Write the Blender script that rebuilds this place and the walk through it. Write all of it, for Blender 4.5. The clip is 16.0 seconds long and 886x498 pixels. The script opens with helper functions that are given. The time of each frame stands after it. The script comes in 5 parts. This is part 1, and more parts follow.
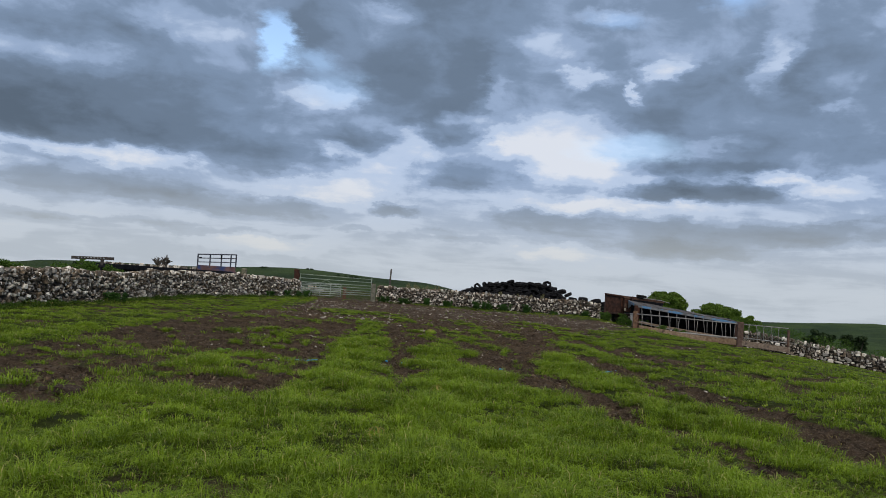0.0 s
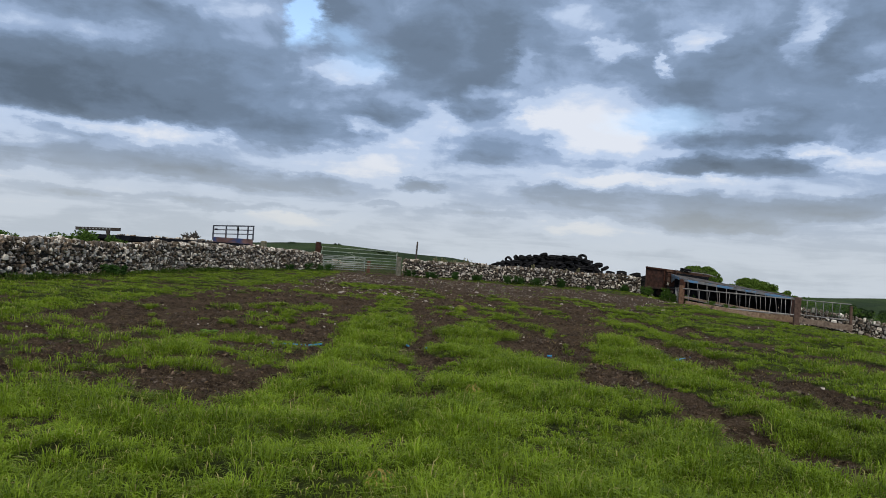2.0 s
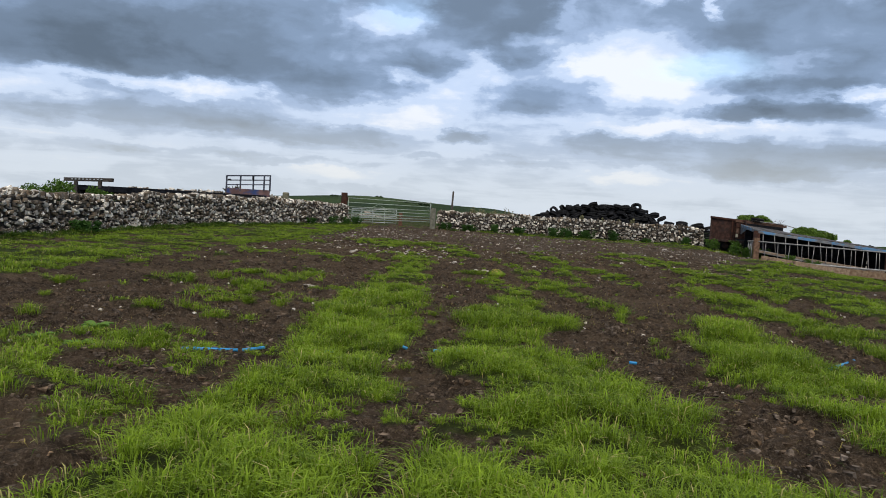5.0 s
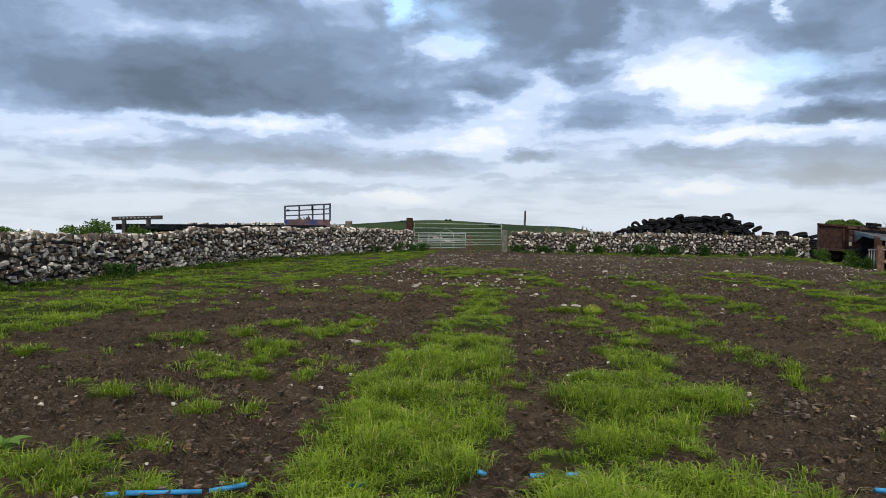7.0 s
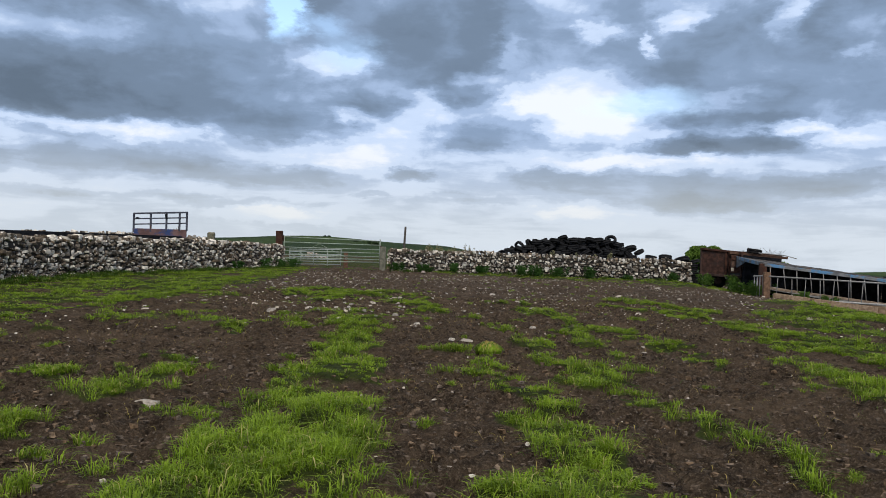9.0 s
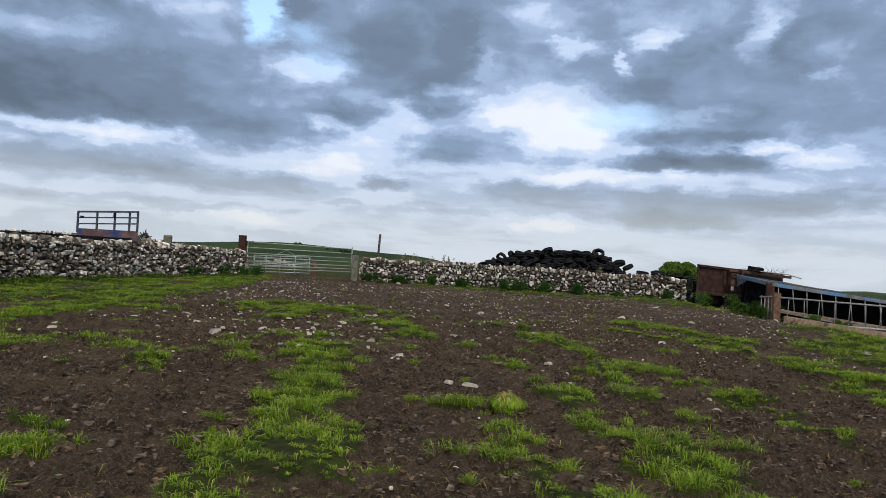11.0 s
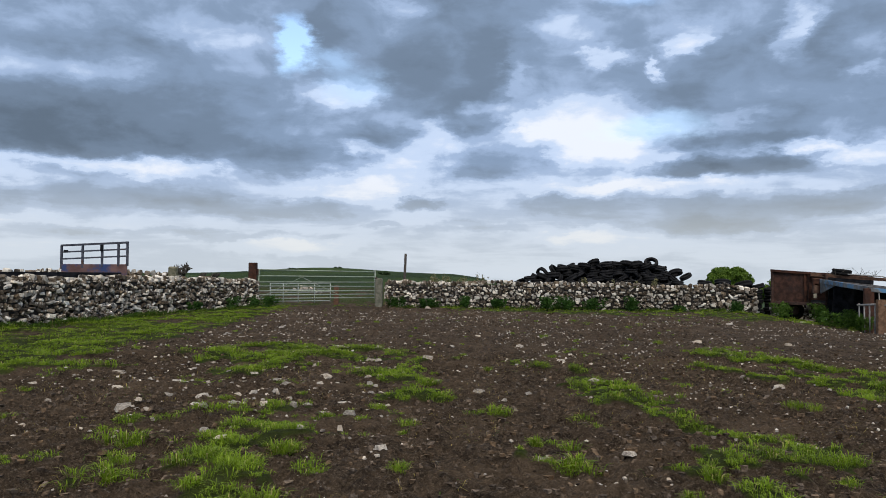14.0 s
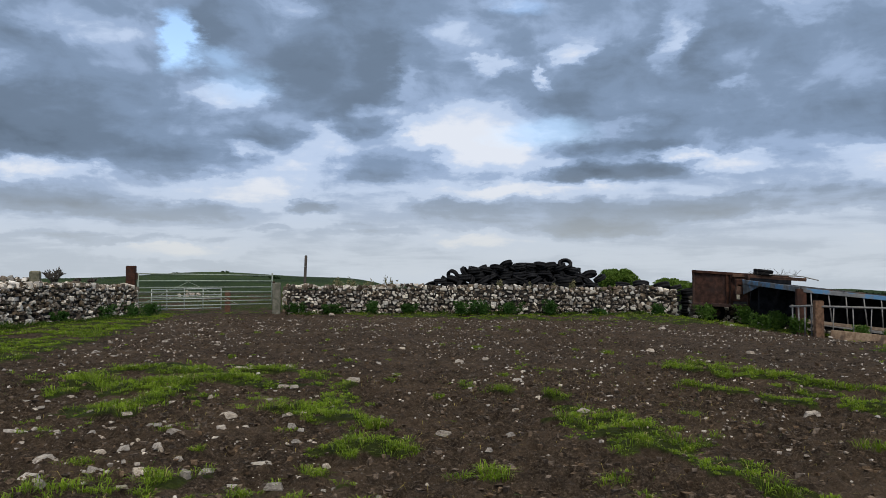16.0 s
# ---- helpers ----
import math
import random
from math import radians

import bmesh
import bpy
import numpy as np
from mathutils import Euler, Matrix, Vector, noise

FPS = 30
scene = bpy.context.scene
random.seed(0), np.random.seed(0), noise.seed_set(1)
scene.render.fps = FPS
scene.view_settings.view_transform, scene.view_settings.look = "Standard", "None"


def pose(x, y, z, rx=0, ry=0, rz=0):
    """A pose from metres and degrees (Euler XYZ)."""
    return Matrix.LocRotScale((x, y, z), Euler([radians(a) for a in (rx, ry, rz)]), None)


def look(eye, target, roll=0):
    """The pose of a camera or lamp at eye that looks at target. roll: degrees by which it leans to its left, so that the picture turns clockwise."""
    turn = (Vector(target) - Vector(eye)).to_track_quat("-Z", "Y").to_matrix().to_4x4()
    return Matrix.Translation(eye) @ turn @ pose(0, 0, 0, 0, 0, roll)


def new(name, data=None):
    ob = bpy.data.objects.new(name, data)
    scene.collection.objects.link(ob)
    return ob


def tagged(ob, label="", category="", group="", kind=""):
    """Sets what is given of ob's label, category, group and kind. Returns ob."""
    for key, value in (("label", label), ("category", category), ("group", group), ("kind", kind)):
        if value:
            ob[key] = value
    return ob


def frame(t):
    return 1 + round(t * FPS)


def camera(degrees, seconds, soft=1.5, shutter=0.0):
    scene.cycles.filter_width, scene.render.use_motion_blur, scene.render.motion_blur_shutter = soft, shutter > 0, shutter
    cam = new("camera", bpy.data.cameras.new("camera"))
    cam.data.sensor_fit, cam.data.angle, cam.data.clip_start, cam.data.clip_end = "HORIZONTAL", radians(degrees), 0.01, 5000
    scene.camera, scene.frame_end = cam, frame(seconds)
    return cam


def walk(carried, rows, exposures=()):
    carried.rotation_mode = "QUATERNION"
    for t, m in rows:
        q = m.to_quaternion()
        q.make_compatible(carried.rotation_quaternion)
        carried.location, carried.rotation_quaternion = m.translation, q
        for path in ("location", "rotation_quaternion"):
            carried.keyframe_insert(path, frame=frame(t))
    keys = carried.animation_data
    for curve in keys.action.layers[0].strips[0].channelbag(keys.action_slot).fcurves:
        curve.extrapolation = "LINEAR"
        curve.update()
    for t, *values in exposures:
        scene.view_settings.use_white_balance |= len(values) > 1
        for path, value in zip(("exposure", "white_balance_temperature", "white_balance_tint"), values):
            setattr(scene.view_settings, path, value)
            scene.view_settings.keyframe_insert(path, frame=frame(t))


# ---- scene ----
cam = camera(59.8, 16.0, soft=0.9)
METRES, EYE, TILT, LEAN, TURN = 24.6, 1.5, 0.0, 0.0, 0.0
ROWS = [
    (0.0, 0.0, 0.0, 0.0, -0.18, 2.64, -3.84),
    (0.5, -0.0044, 0.0336, -0.0007, 3.29, 1.83, -3.05),
    (1.0, -0.0078, 0.0651, -0.0015, 5.09, 0.64, -2.89),
    (1.5, -0.004, 0.0939, -0.003, 3.27, 0.97, -3.1),
    (2.0, -0.0039, 0.1271, -0.0061, 1.87, 0.66, -3.76),
    (2.5, -0.0007, 0.1597, -0.0072, 1.28, -0.23, -3.49),
    (3.0, 0.0008, 0.1916, -0.0065, 1.85, -1.36, -3.03),
    (3.5, 0.0014, 0.2238, -0.0057, 2.97, -2.57, -3.04),
    (4.0, 0.002, 0.2585, -0.0067, 4.17, -3.12, -3.34),
    (6.5, -0.0105, 0.425, -0.0066, 7.78, -2.91, -1.06),
    (7.0, -0.0167, 0.4567, -0.0049, 10.19, -1.66, -0.34),
    (7.5, -0.0233, 0.4883, -0.0052, 11.36, -1.33, -0.54),
    (8.0, -0.0279, 0.5212, -0.0065, 7.92, -1.82, -0.96),
    (8.5, -0.0246, 0.5516, -0.0072, 2.61, -0.9, -0.92),
    (11.0, -0.0408, 0.705, -0.008, -0.86, 0.67, -3.14),
    (11.5, -0.0384, 0.7401, -0.0086, -6.66, 0.04, -2.44),
    (12.0, -0.0299, 0.7703, -0.0126, -7.26, -2.85, -1.8),
    (12.5, -0.0227, 0.803, -0.0083, -4.3, -3.88, -1.15),
    (13.0, -0.0168, 0.8285, -0.0046, -0.0, -1.84, -1.2),
    (13.5, -0.0197, 0.8535, -0.0078, 2.98, 0.1, -0.92),
    (14.0, -0.0245, 0.8771, -0.0047, 2.16, 1.92, -0.28),
    (14.5, -0.0288, 0.9055, -0.0047, -0.62, 5.5, -0.07),
    (15.0, -0.038, 0.9306, -0.003, -1.76, 9.33, -0.38),
    (15.5, -0.0434, 0.9603, -0.0066, -2.54, 6.16, 0.58),
    (16.0, -0.0519, 0.9851, -0.0054, -5.87, 2.18, 0.13),
]
walk(cam, [(t, pose(0, 0, EYE, TILT, LEAN, TURN) @ pose(METRES * x, METRES * y, METRES * z, 90 + pitch, roll, yaw)) for t, x, y, z, yaw, pitch, roll in ROWS],
     exposures=[(0.0, -.24), (3.5, -.03), (7.0, .17), (11.3, .04), (12.5, .16), (14.5, -.02), (16.0, -.14)])

# ---- world, sun, exposure ----
def mk(tree, kind, **props):
    n = tree.nodes.new(kind)
    for k, v in props.items():
        setattr(n, k, v)
    return n


def wire(tree, a, b):
    tree.links.new(a, b)


def sm(tree, op, a, b=None, c=None, clamp=False):
    """A scalar sum node; each operand is a socket or a number."""
    n = mk(tree, "ShaderNodeMath", operation=op, use_clamp=clamp)
    for i, v in enumerate((a, b, c)):
        if v is None:
            continue
        if isinstance(v, (int, float)):
            n.inputs[i].default_value = v
        else:
            wire(tree, v, n.inputs[i])
    return n.outputs[0]


def fit_range(tree, v, a, b, c=0.0, d=1.0, smooth=True):
    n = mk(tree, "ShaderNodeMapRange", interpolation_type="SMOOTHSTEP" if smooth else "LINEAR")
    wire(tree, v, n.inputs[0])
    for i, q in enumerate((a, b, c, d)):
        n.inputs[i + 1].default_value = q
    return n.outputs[0]


def blend(tree, f, a, b, mode="MIX"):
    n = mk(tree, "ShaderNodeMix", data_type="RGBA", blend_type=mode)
    for i, v in ((0, f), (6, a), (7, b)):
        if isinstance(v, (int, float)):
            n.inputs[i].default_value = v
        elif isinstance(v, tuple):
            n.inputs[i].default_value = (*v, 1.0)
        else:
            wire(tree, v, n.inputs[i])
    return n.outputs[2]


def grain(tree, vec, scale, detail=4.0, rough=0.55, dist=0.0):
    n = mk(tree, "ShaderNodeTexNoise")
    wire(tree, vec, n.inputs["Vector"])
    n.inputs["Scale"].default_value, n.inputs["Detail"].default_value = scale, detail
    n.inputs["Roughness"].default_value, n.inputs["Distortion"].default_value = rough, dist
    return n.outputs["Fac"]


SUN_EL, SUN_AZ = radians(46), radians(172)
# clouds: azimuth and elevation of the middle, half width and half height (degrees), weight
DARK = [(-24.5, 10, 14.3, 2.61, 0.42), (-14.1, 8.2, 5.9, 1.43, 0.32), (-21.2, 12.4, 8.4, 1.68, 0.2), (-3.8, 14.3, 6.3, 2.61, 0.34), (-0.5, 12.2, 3.8, 1.43, 0.26), (-5.5, 10, 4.6, 1.01, 0.3), (0.9, 10.6, 2.4, 0.84, 0.36), (21.4, 13.5, 9.7, 2.94, 0.18), (23.9, 10.4, 7.1, 1.43, 0.26), (15.2, 12.8, 2.5, 1.68, 0.16), (20.3, 7.8, 5.5, 0.88, 0.62), (15.9, 7.5, 3.2, 0.67, 0.5), (18.7, 9.4, 5, 0.63, 0.42), (2.5, 8.7, 4.4, 1.18, 0.42), (0, 7.5, 2.1, 0.59, 0.3)]
DARK_LOW = [(-27.6, 5.4, 10.9, 1.26, 0.36), (-15.2, 4.8, 8, 0.84, 0.3), (-28.6, 6.9, 3.4, 0.42, 0.16), (-3.9, 5.3, 1.6, 0.5, 0.42), (-6.6, 3.8, 1.3, 0.25, 0.22), (14.3, 4.6, 11.3, 1.26, 0.32), (18.4, 3.6, 5.5, 0.76, 0.34), (25.3, 4.9, 4.6, 0.84, 0.34), (6.3, 5.4, 3.8, 0.76, 0.28), (9.1, 6.9, 1.7, 0.29, 0.25), (-17.6, 2.8, 8.4, 0.38, 0.2), (0.5, 3.6, 5, 0.38, 0.18), (-30.6, 2.9, 6.7, 0.38, 0.2), (10.6, 14.5, 1.7, 0.59, 0.1), (1.1, 15.3, 1.7, 2.52, 0.2)]
DARK_HIGH = [(-5.7, 23.5, 13.9, 4.41, 0.36), (-11.4, 17, 2.5, 2.52, 0.24), (-1.1, 16.9, 5, 1.89, 0.22), (-25.8, 14.9, 7.1, 1.26, 0.22), (6.7, 24.9, 8.4, 2.94, 0.2), (28.2, 16.1, 6.3, 1.68, 0.14), (-33.3, 9.6, 10.5, 2.52, 0.4), (36.8, 10.7, 8.4, 2.1, 0.35), (-26.6, 8.8, 8.4, 1.51, 0.2), (32.7, 5.4, 6.7, 0.84, 0.3)]
BRIGHT = [(7.8, 11.5, 5.3, 1.76, 0.5), (5, 9.8, 6.3, 1.76, 0.42), (9.9, 8.9, 4.2, 1.18, 0.4), (0.8, 12.3, 2.1, 0.59, 0.4), (-9.5, 13.1, 3.2, 1.09, 0.5), (-2.9, 10.3, 2.2, 1.26, 0.48), (-5, 8.9, 2.1, 1.01, 0.3), (9.7, 15.6, 1.9, 0.84, 0.46), (13.1, 14.8, 0.5, 0.76, 0.44), (15.4, 16, 1.9, 0.59, 0.42), (22.4, 15.5, 1.4, 1.09, 0.4), (26.7, 15, 2.1, 1.26, 0.25), (-30, 7.6, 5, 0.55, 0.5), (-22.8, 7.4, 4.6, 0.76, 0.52), (-8.2, 9.3, 1.6, 0.63, 0.42)]
BRIGHT_LOW = [(-8.7, 6.4, 5, 1.09, 0.36), (-6.2, 7.4, 2.5, 1.26, 0.25), (11.5, 6.6, 8, 0.67, 0.42), (19.2, 11.1, 2.9, 0.5, 0.25), (25.9, 8.2, 3.8, 0.76, 0.46), (22.2, 8.8, 2.5, 0.42, 0.3), (-13.6, 2.1, 5.5, 0.67, 0.3), (8, 2.8, 3.4, 0.59, 0.32), (-31.2, 3.2, 5, 0.67, 0.22), (-25.6, 13.6, 2.9, 1.43, 0.26), (-30.3, 13.7, 3.8, 1.26, 0.2), (15.8, 5.8, 2.5, 0.34, 0.15), (3.2, 14.7, 0.9, 1.68, 0.2)]
BRIGHT_HIGH = [(-4.7, 19.6, 2.1, 0.67, 0.3), (11.5, 19.8, 2.3, 0.67, 0.3), (6.7, 17.7, 2.9, 1.18, 0.25), (15.8, 16.9, 2.6, 1.09, 0.32), (22.8, 17, 1.5, 1.43, 0.4), (26.4, 13.4, 1.2, 0.5, 0.35), (31.9, 18.9, 2.5, 1.93, 0.36), (-25.4, 19, 6.7, 2.1, 0.2), (-18.6, 16.7, 4.6, 1.26, 0.26), (-27.7, 20.8, 5.9, 1.26, 0.16), (24.4, 20, 2.1, 2.52, 0.2), (-34.4, 6.3, 6.7, 1.01, 0.3), (38.8, 7.7, 8.4, 1.01, 0.3)]
BLUE = [(20.5, 22.9, 2.6, 2.61, 1.2), (-13.4, 16.6, 1.5, 1.85, 1), (-10.5, 15.6, 1.7, 0.84, 0.3), (11.9, 19.5, 2.1, 0.76, 0.3), (13.4, 10.6, 3.8, 1.09, 0.25), (-8.8, 13.8, 2.5, 1.26, 0.2)]

world = bpy.data.worlds.new("overcast_sky")
scene.world = world
world.use_nodes = True
wt = world.node_tree
wt.nodes.clear()
tc = mk(wt, "ShaderNodeTexCoord")
nrm = mk(wt, "ShaderNodeVectorMath", operation="NORMALIZE")
wire(wt, tc.outputs["Generated"], nrm.inputs[0])
sep = mk(wt, "ShaderNodeSeparateXYZ")
wire(wt, nrm.outputs[0], sep.inputs[0])
az = sm(wt, "MULTIPLY", sm(wt, "ARCTAN2", sep.outputs[0], sep.outputs[1]), 57.29578)
el = sm(wt, "MULTIPLY", sm(wt, "ARCSINE", sep.outputs[2]), 57.29578)
# cloud layer seen in perspective: stretched towards the horizon
lift = sm(wt, "ADD", sm(wt, "MAXIMUM", sep.outputs[2], 0.0), 0.09)
flat = mk(wt, "ShaderNodeCombineXYZ")
wire(wt, sm(wt, "DIVIDE", sep.outputs[0], lift), flat.inputs[0])
wire(wt, sm(wt, "DIVIDE", sep.outputs[1], lift), flat.inputs[1])
n_big = grain(wt, flat.outputs[0], 1.3, 7.0, 0.58, 0.3)
n_fine = grain(wt, flat.outputs[0], 3.4, 6.0, 0.55, 0.3)
ang = mk(wt, "ShaderNodeCombineXYZ")
wire(wt, az, ang.inputs[0])
wire(wt, el, ang.inputs[1])
warp = mk(wt, "ShaderNodeTexNoise")
squash = mk(wt, "ShaderNodeVectorMath", operation="MULTIPLY")
wire(wt, ang.outputs[0], squash.inputs[0])
squash.inputs[1].default_value = (0.30, 0.62, 1)
wire(wt, squash.outputs[0], warp.inputs["Vector"])
warp.inputs["Scale"].default_value, warp.inputs["Detail"].default_value, warp.inputs["Roughness"].default_value = 1.0, 7.0, 0.62
shift = mk(wt, "ShaderNodeVectorMath", operation="MULTIPLY_ADD")
wire(wt, warp.outputs["Color"], shift.inputs[0])
shift.inputs[1].default_value, shift.inputs[2].default_value = (5.4, 2.3, 0), (-2.7, -1.15, 0)
spot_at = mk(wt, "ShaderNodeVectorMath", operation="ADD")
wire(wt, ang.outputs[0], spot_at.inputs[0])
wire(wt, shift.outputs[0], spot_at.inputs[1])


def masses(rows):
    """The sum of the soft cloud masses in rows."""
    total = None
    for a, e, sa, se, weight in rows:
        n = mk(wt, "ShaderNodeVectorMath", operation="MULTIPLY_ADD")
        wire(wt, spot_at.outputs[0], n.inputs[0])
        n.inputs[1].default_value, n.inputs[2].default_value = (1 / sa, 1 / se, 0), (-a / sa, -e / se, 0)
        ln = mk(wt, "ShaderNodeVectorMath", operation="LENGTH")
        wire(wt, n.outputs[0], ln.inputs[0])
        v = fit_range(wt, ln.outputs["Value"], 0.25, 1.4, weight, 0.0)
        total = v if total is None else sm(wt, "ADD", total, v)
    return total


streak_at = mk(wt, "ShaderNodeVectorMath", operation="MULTIPLY")
wire(wt, ang.outputs[0], streak_at.inputs[0])
streak_at.inputs[1].default_value = (0.085, 0.62, 1)
billow_at = mk(wt, "ShaderNodeVectorMath", operation="MULTIPLY")
wire(wt, ang.outputs[0], billow_at.inputs[0])
billow_at.inputs[1].default_value = (0.22, 0.36, 1)
n_billow = grain(wt, billow_at.outputs[0], 1.0, 7.0, 0.56, 0.35)
n_streak = grain(wt, streak_at.outputs[0], 1.0, 6.0, 0.58, 0.5)
thick = sm(wt, "ADD", 0.39, sm(wt, "MULTIPLY", sm(wt, "ADD", sm(wt, "ADD", masses(DARK), masses(DARK_LOW)), masses(DARK_HIGH)), 0.93))
thick = sm(wt, "SUBTRACT", thick, sm(wt, "MULTIPLY", sm(wt, "ADD", sm(wt, "ADD", masses(BRIGHT), masses(BRIGHT_LOW)), masses(BRIGHT_HIGH)), 0.86))
thick = sm(wt, "ADD", thick, fit_range(wt, el, 4.0, 17.0, -0.16, 0.12))
thick = sm(wt, "ADD", thick, sm(wt, "MULTIPLY", sm(wt, "SUBTRACT", n_big, 0.5), fit_range(wt, el, 1.0, 8.0, 0.1, 0.30)))
thick = sm(wt, "ADD", thick, sm(wt, "MULTIPLY", sm(wt, "SUBTRACT", n_streak, 0.5), fit_range(wt, el, 2.0, 9.0, 0.85, 0.15)))
thick = sm(wt, "ADD", thick, sm(wt, "MULTIPLY", sm(wt, "SUBTRACT", n_billow, 0.5), fit_range(wt, el, 2.0, 8.0, 0.4, 0.8)))
thick = sm(wt, "ADD", thick, sm(wt, "MULTIPLY", sm(wt, "SUBTRACT", n_fine, 0.5), fit_range(wt, el, 1.0, 8.0, 0.08, 0.32)))
# thickest and thinnest cloud still varies
thick = sm(wt, "SUBTRACT", thick, sm(wt, "MULTIPLY", sm(wt, "MAXIMUM", sm(wt, "SUBTRACT", thick, 0.6), 0.0), 0.36))
thick = sm(wt, "ADD", thick, sm(wt, "MULTIPLY", sm(wt, "MAXIMUM", sm(wt, "SUBTRACT", 0.2, thick), 0.0), 0.45))
ramp = mk(wt, "ShaderNodeValToRGB")
wire(wt, thick, ramp.inputs[0])
ramp.color_ramp.interpolation = "EASE"
els = ramp.color_ramp.elements
els[0].position, els[0].color = 0.0, (0.84, 0.89, 0.99, 1)
els[1].position, els[1].color = 1.0, (0.120, 0.164, 0.226, 1)
for at, col in ((0.16, (0.575, 0.70, 0.92, 1)), (0.34, (0.365, 0.485, 0.70, 1)), (0.55, (0.240, 0.332, 0.485, 1)), (0.76, (0.172, 0.236, 0.335, 1))):
    e_ = els.new(at)
    e_.color = col
# pale, slightly warm band of far cloud at the horizon
low = fit_range(wt, el, 9.0, 0.5, 0.0, 1.0)
cloud = blend(wt, sm(wt, "MULTIPLY", low, 0.55), ramp.outputs[0], (0.685, 0.70, 0.655))
sky = mk(wt, "ShaderNodeTexSky", sky_type="NISHITA", sun_disc=False, sun_elevation=SUN_EL, sun_rotation=SUN_AZ)
blue_sky = mk(wt, "ShaderNodeVectorMath", operation="SCALE")
wire(wt, sky.outputs[0], blue_sky.inputs[0])
blue_sky.inputs["Scale"].default_value = 0.25
gap = sm(wt, "MULTIPLY", masses(BLUE), 1.5, clamp=True)
view_sky = blend(wt, gap, cloud, blue_sky.outputs[0])
view_sky = blend(wt, fit_range(wt, el, 29.0, 46.0), view_sky, (0.43, 0.415, 0.385))
# an overcast sky is brightest overhead
over = fit_range(wt, el, 30.0, 70.0, 1.0, 2.05)
bg = mk(wt, "ShaderNodeBackground")
wire(wt, view_sky, bg.inputs["Color"])
wire(wt, over, bg.inputs["Strength"])
wout = mk(wt, "ShaderNodeOutputWorld")
wire(wt, bg.outputs[0], wout.inputs[0])

sun_data = bpy.data.lights.new("sun", "SUN")
sun_data.energy, sun_data.angle, sun_data.color = 2.0, radians(18), (1.0, 0.95, 0.88)
sun = new("sun", sun_data)
sun.matrix_basis = look((math.sin(SUN_AZ) * 60, math.cos(SUN_AZ) * 60, 62), (0, 0, 0))

# ---- materials ----
def surface(name, colours, scale, rough=0.85, bump=0.4, bump_scale=None, metal=0.0, vary=0.0, island=False, spots=None, spot_at=(0.55, 0.7), spot_scale=3.0, spec=0.3, pale=None):
    """A grained material: two colours by noise at `scale`, fine grain, optional spots of a third colour, relief, and variation piece by piece."""
    m = bpy.data.materials.new(name)
    m.use_nodes = True
    t = m.node_tree
    p = t.nodes["Principled BSDF"]
    co = mk(t, "ShaderNodeTexCoord").outputs["Object"]
    if vary:
        info = mk(t, "ShaderNodeNewGeometry").outputs["Random Per Island"] if island else mk(t, "ShaderNodeObjectInfo").outputs["Random"]
        sh = mk(t, "ShaderNodeVectorMath", operation="ADD")
        wire(t, co, sh.inputs[0])
        wire(t, sm(t, "MULTIPLY", info, 37.0), sh.inputs[1])
        co = sh.outputs[0]
    big, fine = grain(t, co, scale, 5.0, 0.6), grain(t, co, scale * 9, 4.0, 0.6)
    f = sm(t, "ADD", fit_range(t, big, 0.32, 0.68), sm(t, "MULTIPLY", sm(t, "SUBTRACT", fine, 0.5), 0.9), clamp=True)
    col = blend(t, f, colours[0], colours[1])
    if spots:
        col = blend(t, fit_range(t, grain(t, co, spot_scale, 6.0, 0.65), *spot_at), col, spots)
    if pale:
        col = blend(t, sm(t, "MULTIPLY", fit_range(t, sm(t, "FRACT", sm(t, "MULTIPLY", info, 11.3)), 0.67, 0.73), fit_range(t, big, 0.35, 0.5, 0.35, 1.0)), col, pale)
    if vary:
        hsv = mk(t, "ShaderNodeHueSaturation")
        wire(t, col, hsv.inputs["Color"])
        wire(t, fit_range(t, sm(t, "FRACT", sm(t, "MULTIPLY", info, 7.31)), 0, 1, 1 - vary, 1 + vary, False), hsv.inputs["Value"])
        wire(t, fit_range(t, sm(t, "FRACT", sm(t, "MULTIPLY", info, 3.17)), 0, 1, 0.7, 1.15, False), hsv.inputs["Saturation"])
        col = hsv.outputs[0]
    wire(t, col, p.inputs["Base Color"])
    wire(t, fit_range(t, fine, 0.3, 0.7, max(0.05, rough - 0.12), min(1, rough + 0.1)), p.inputs["Roughness"])
    p.inputs["Metallic"].default_value, p.inputs["Specular IOR Level"].default_value = metal, spec
    if bump:
        b = mk(t, "ShaderNodeBump")
        b.inputs["Strength"].default_value, b.inputs["Distance"].default_value = bump, 0.02
        wire(t, grain(t, co, bump_scale or scale * 5, 6.0, 0.65), b.inputs["Height"])
        wire(t, b.outputs[0], p.inputs["Normal"])
    return m


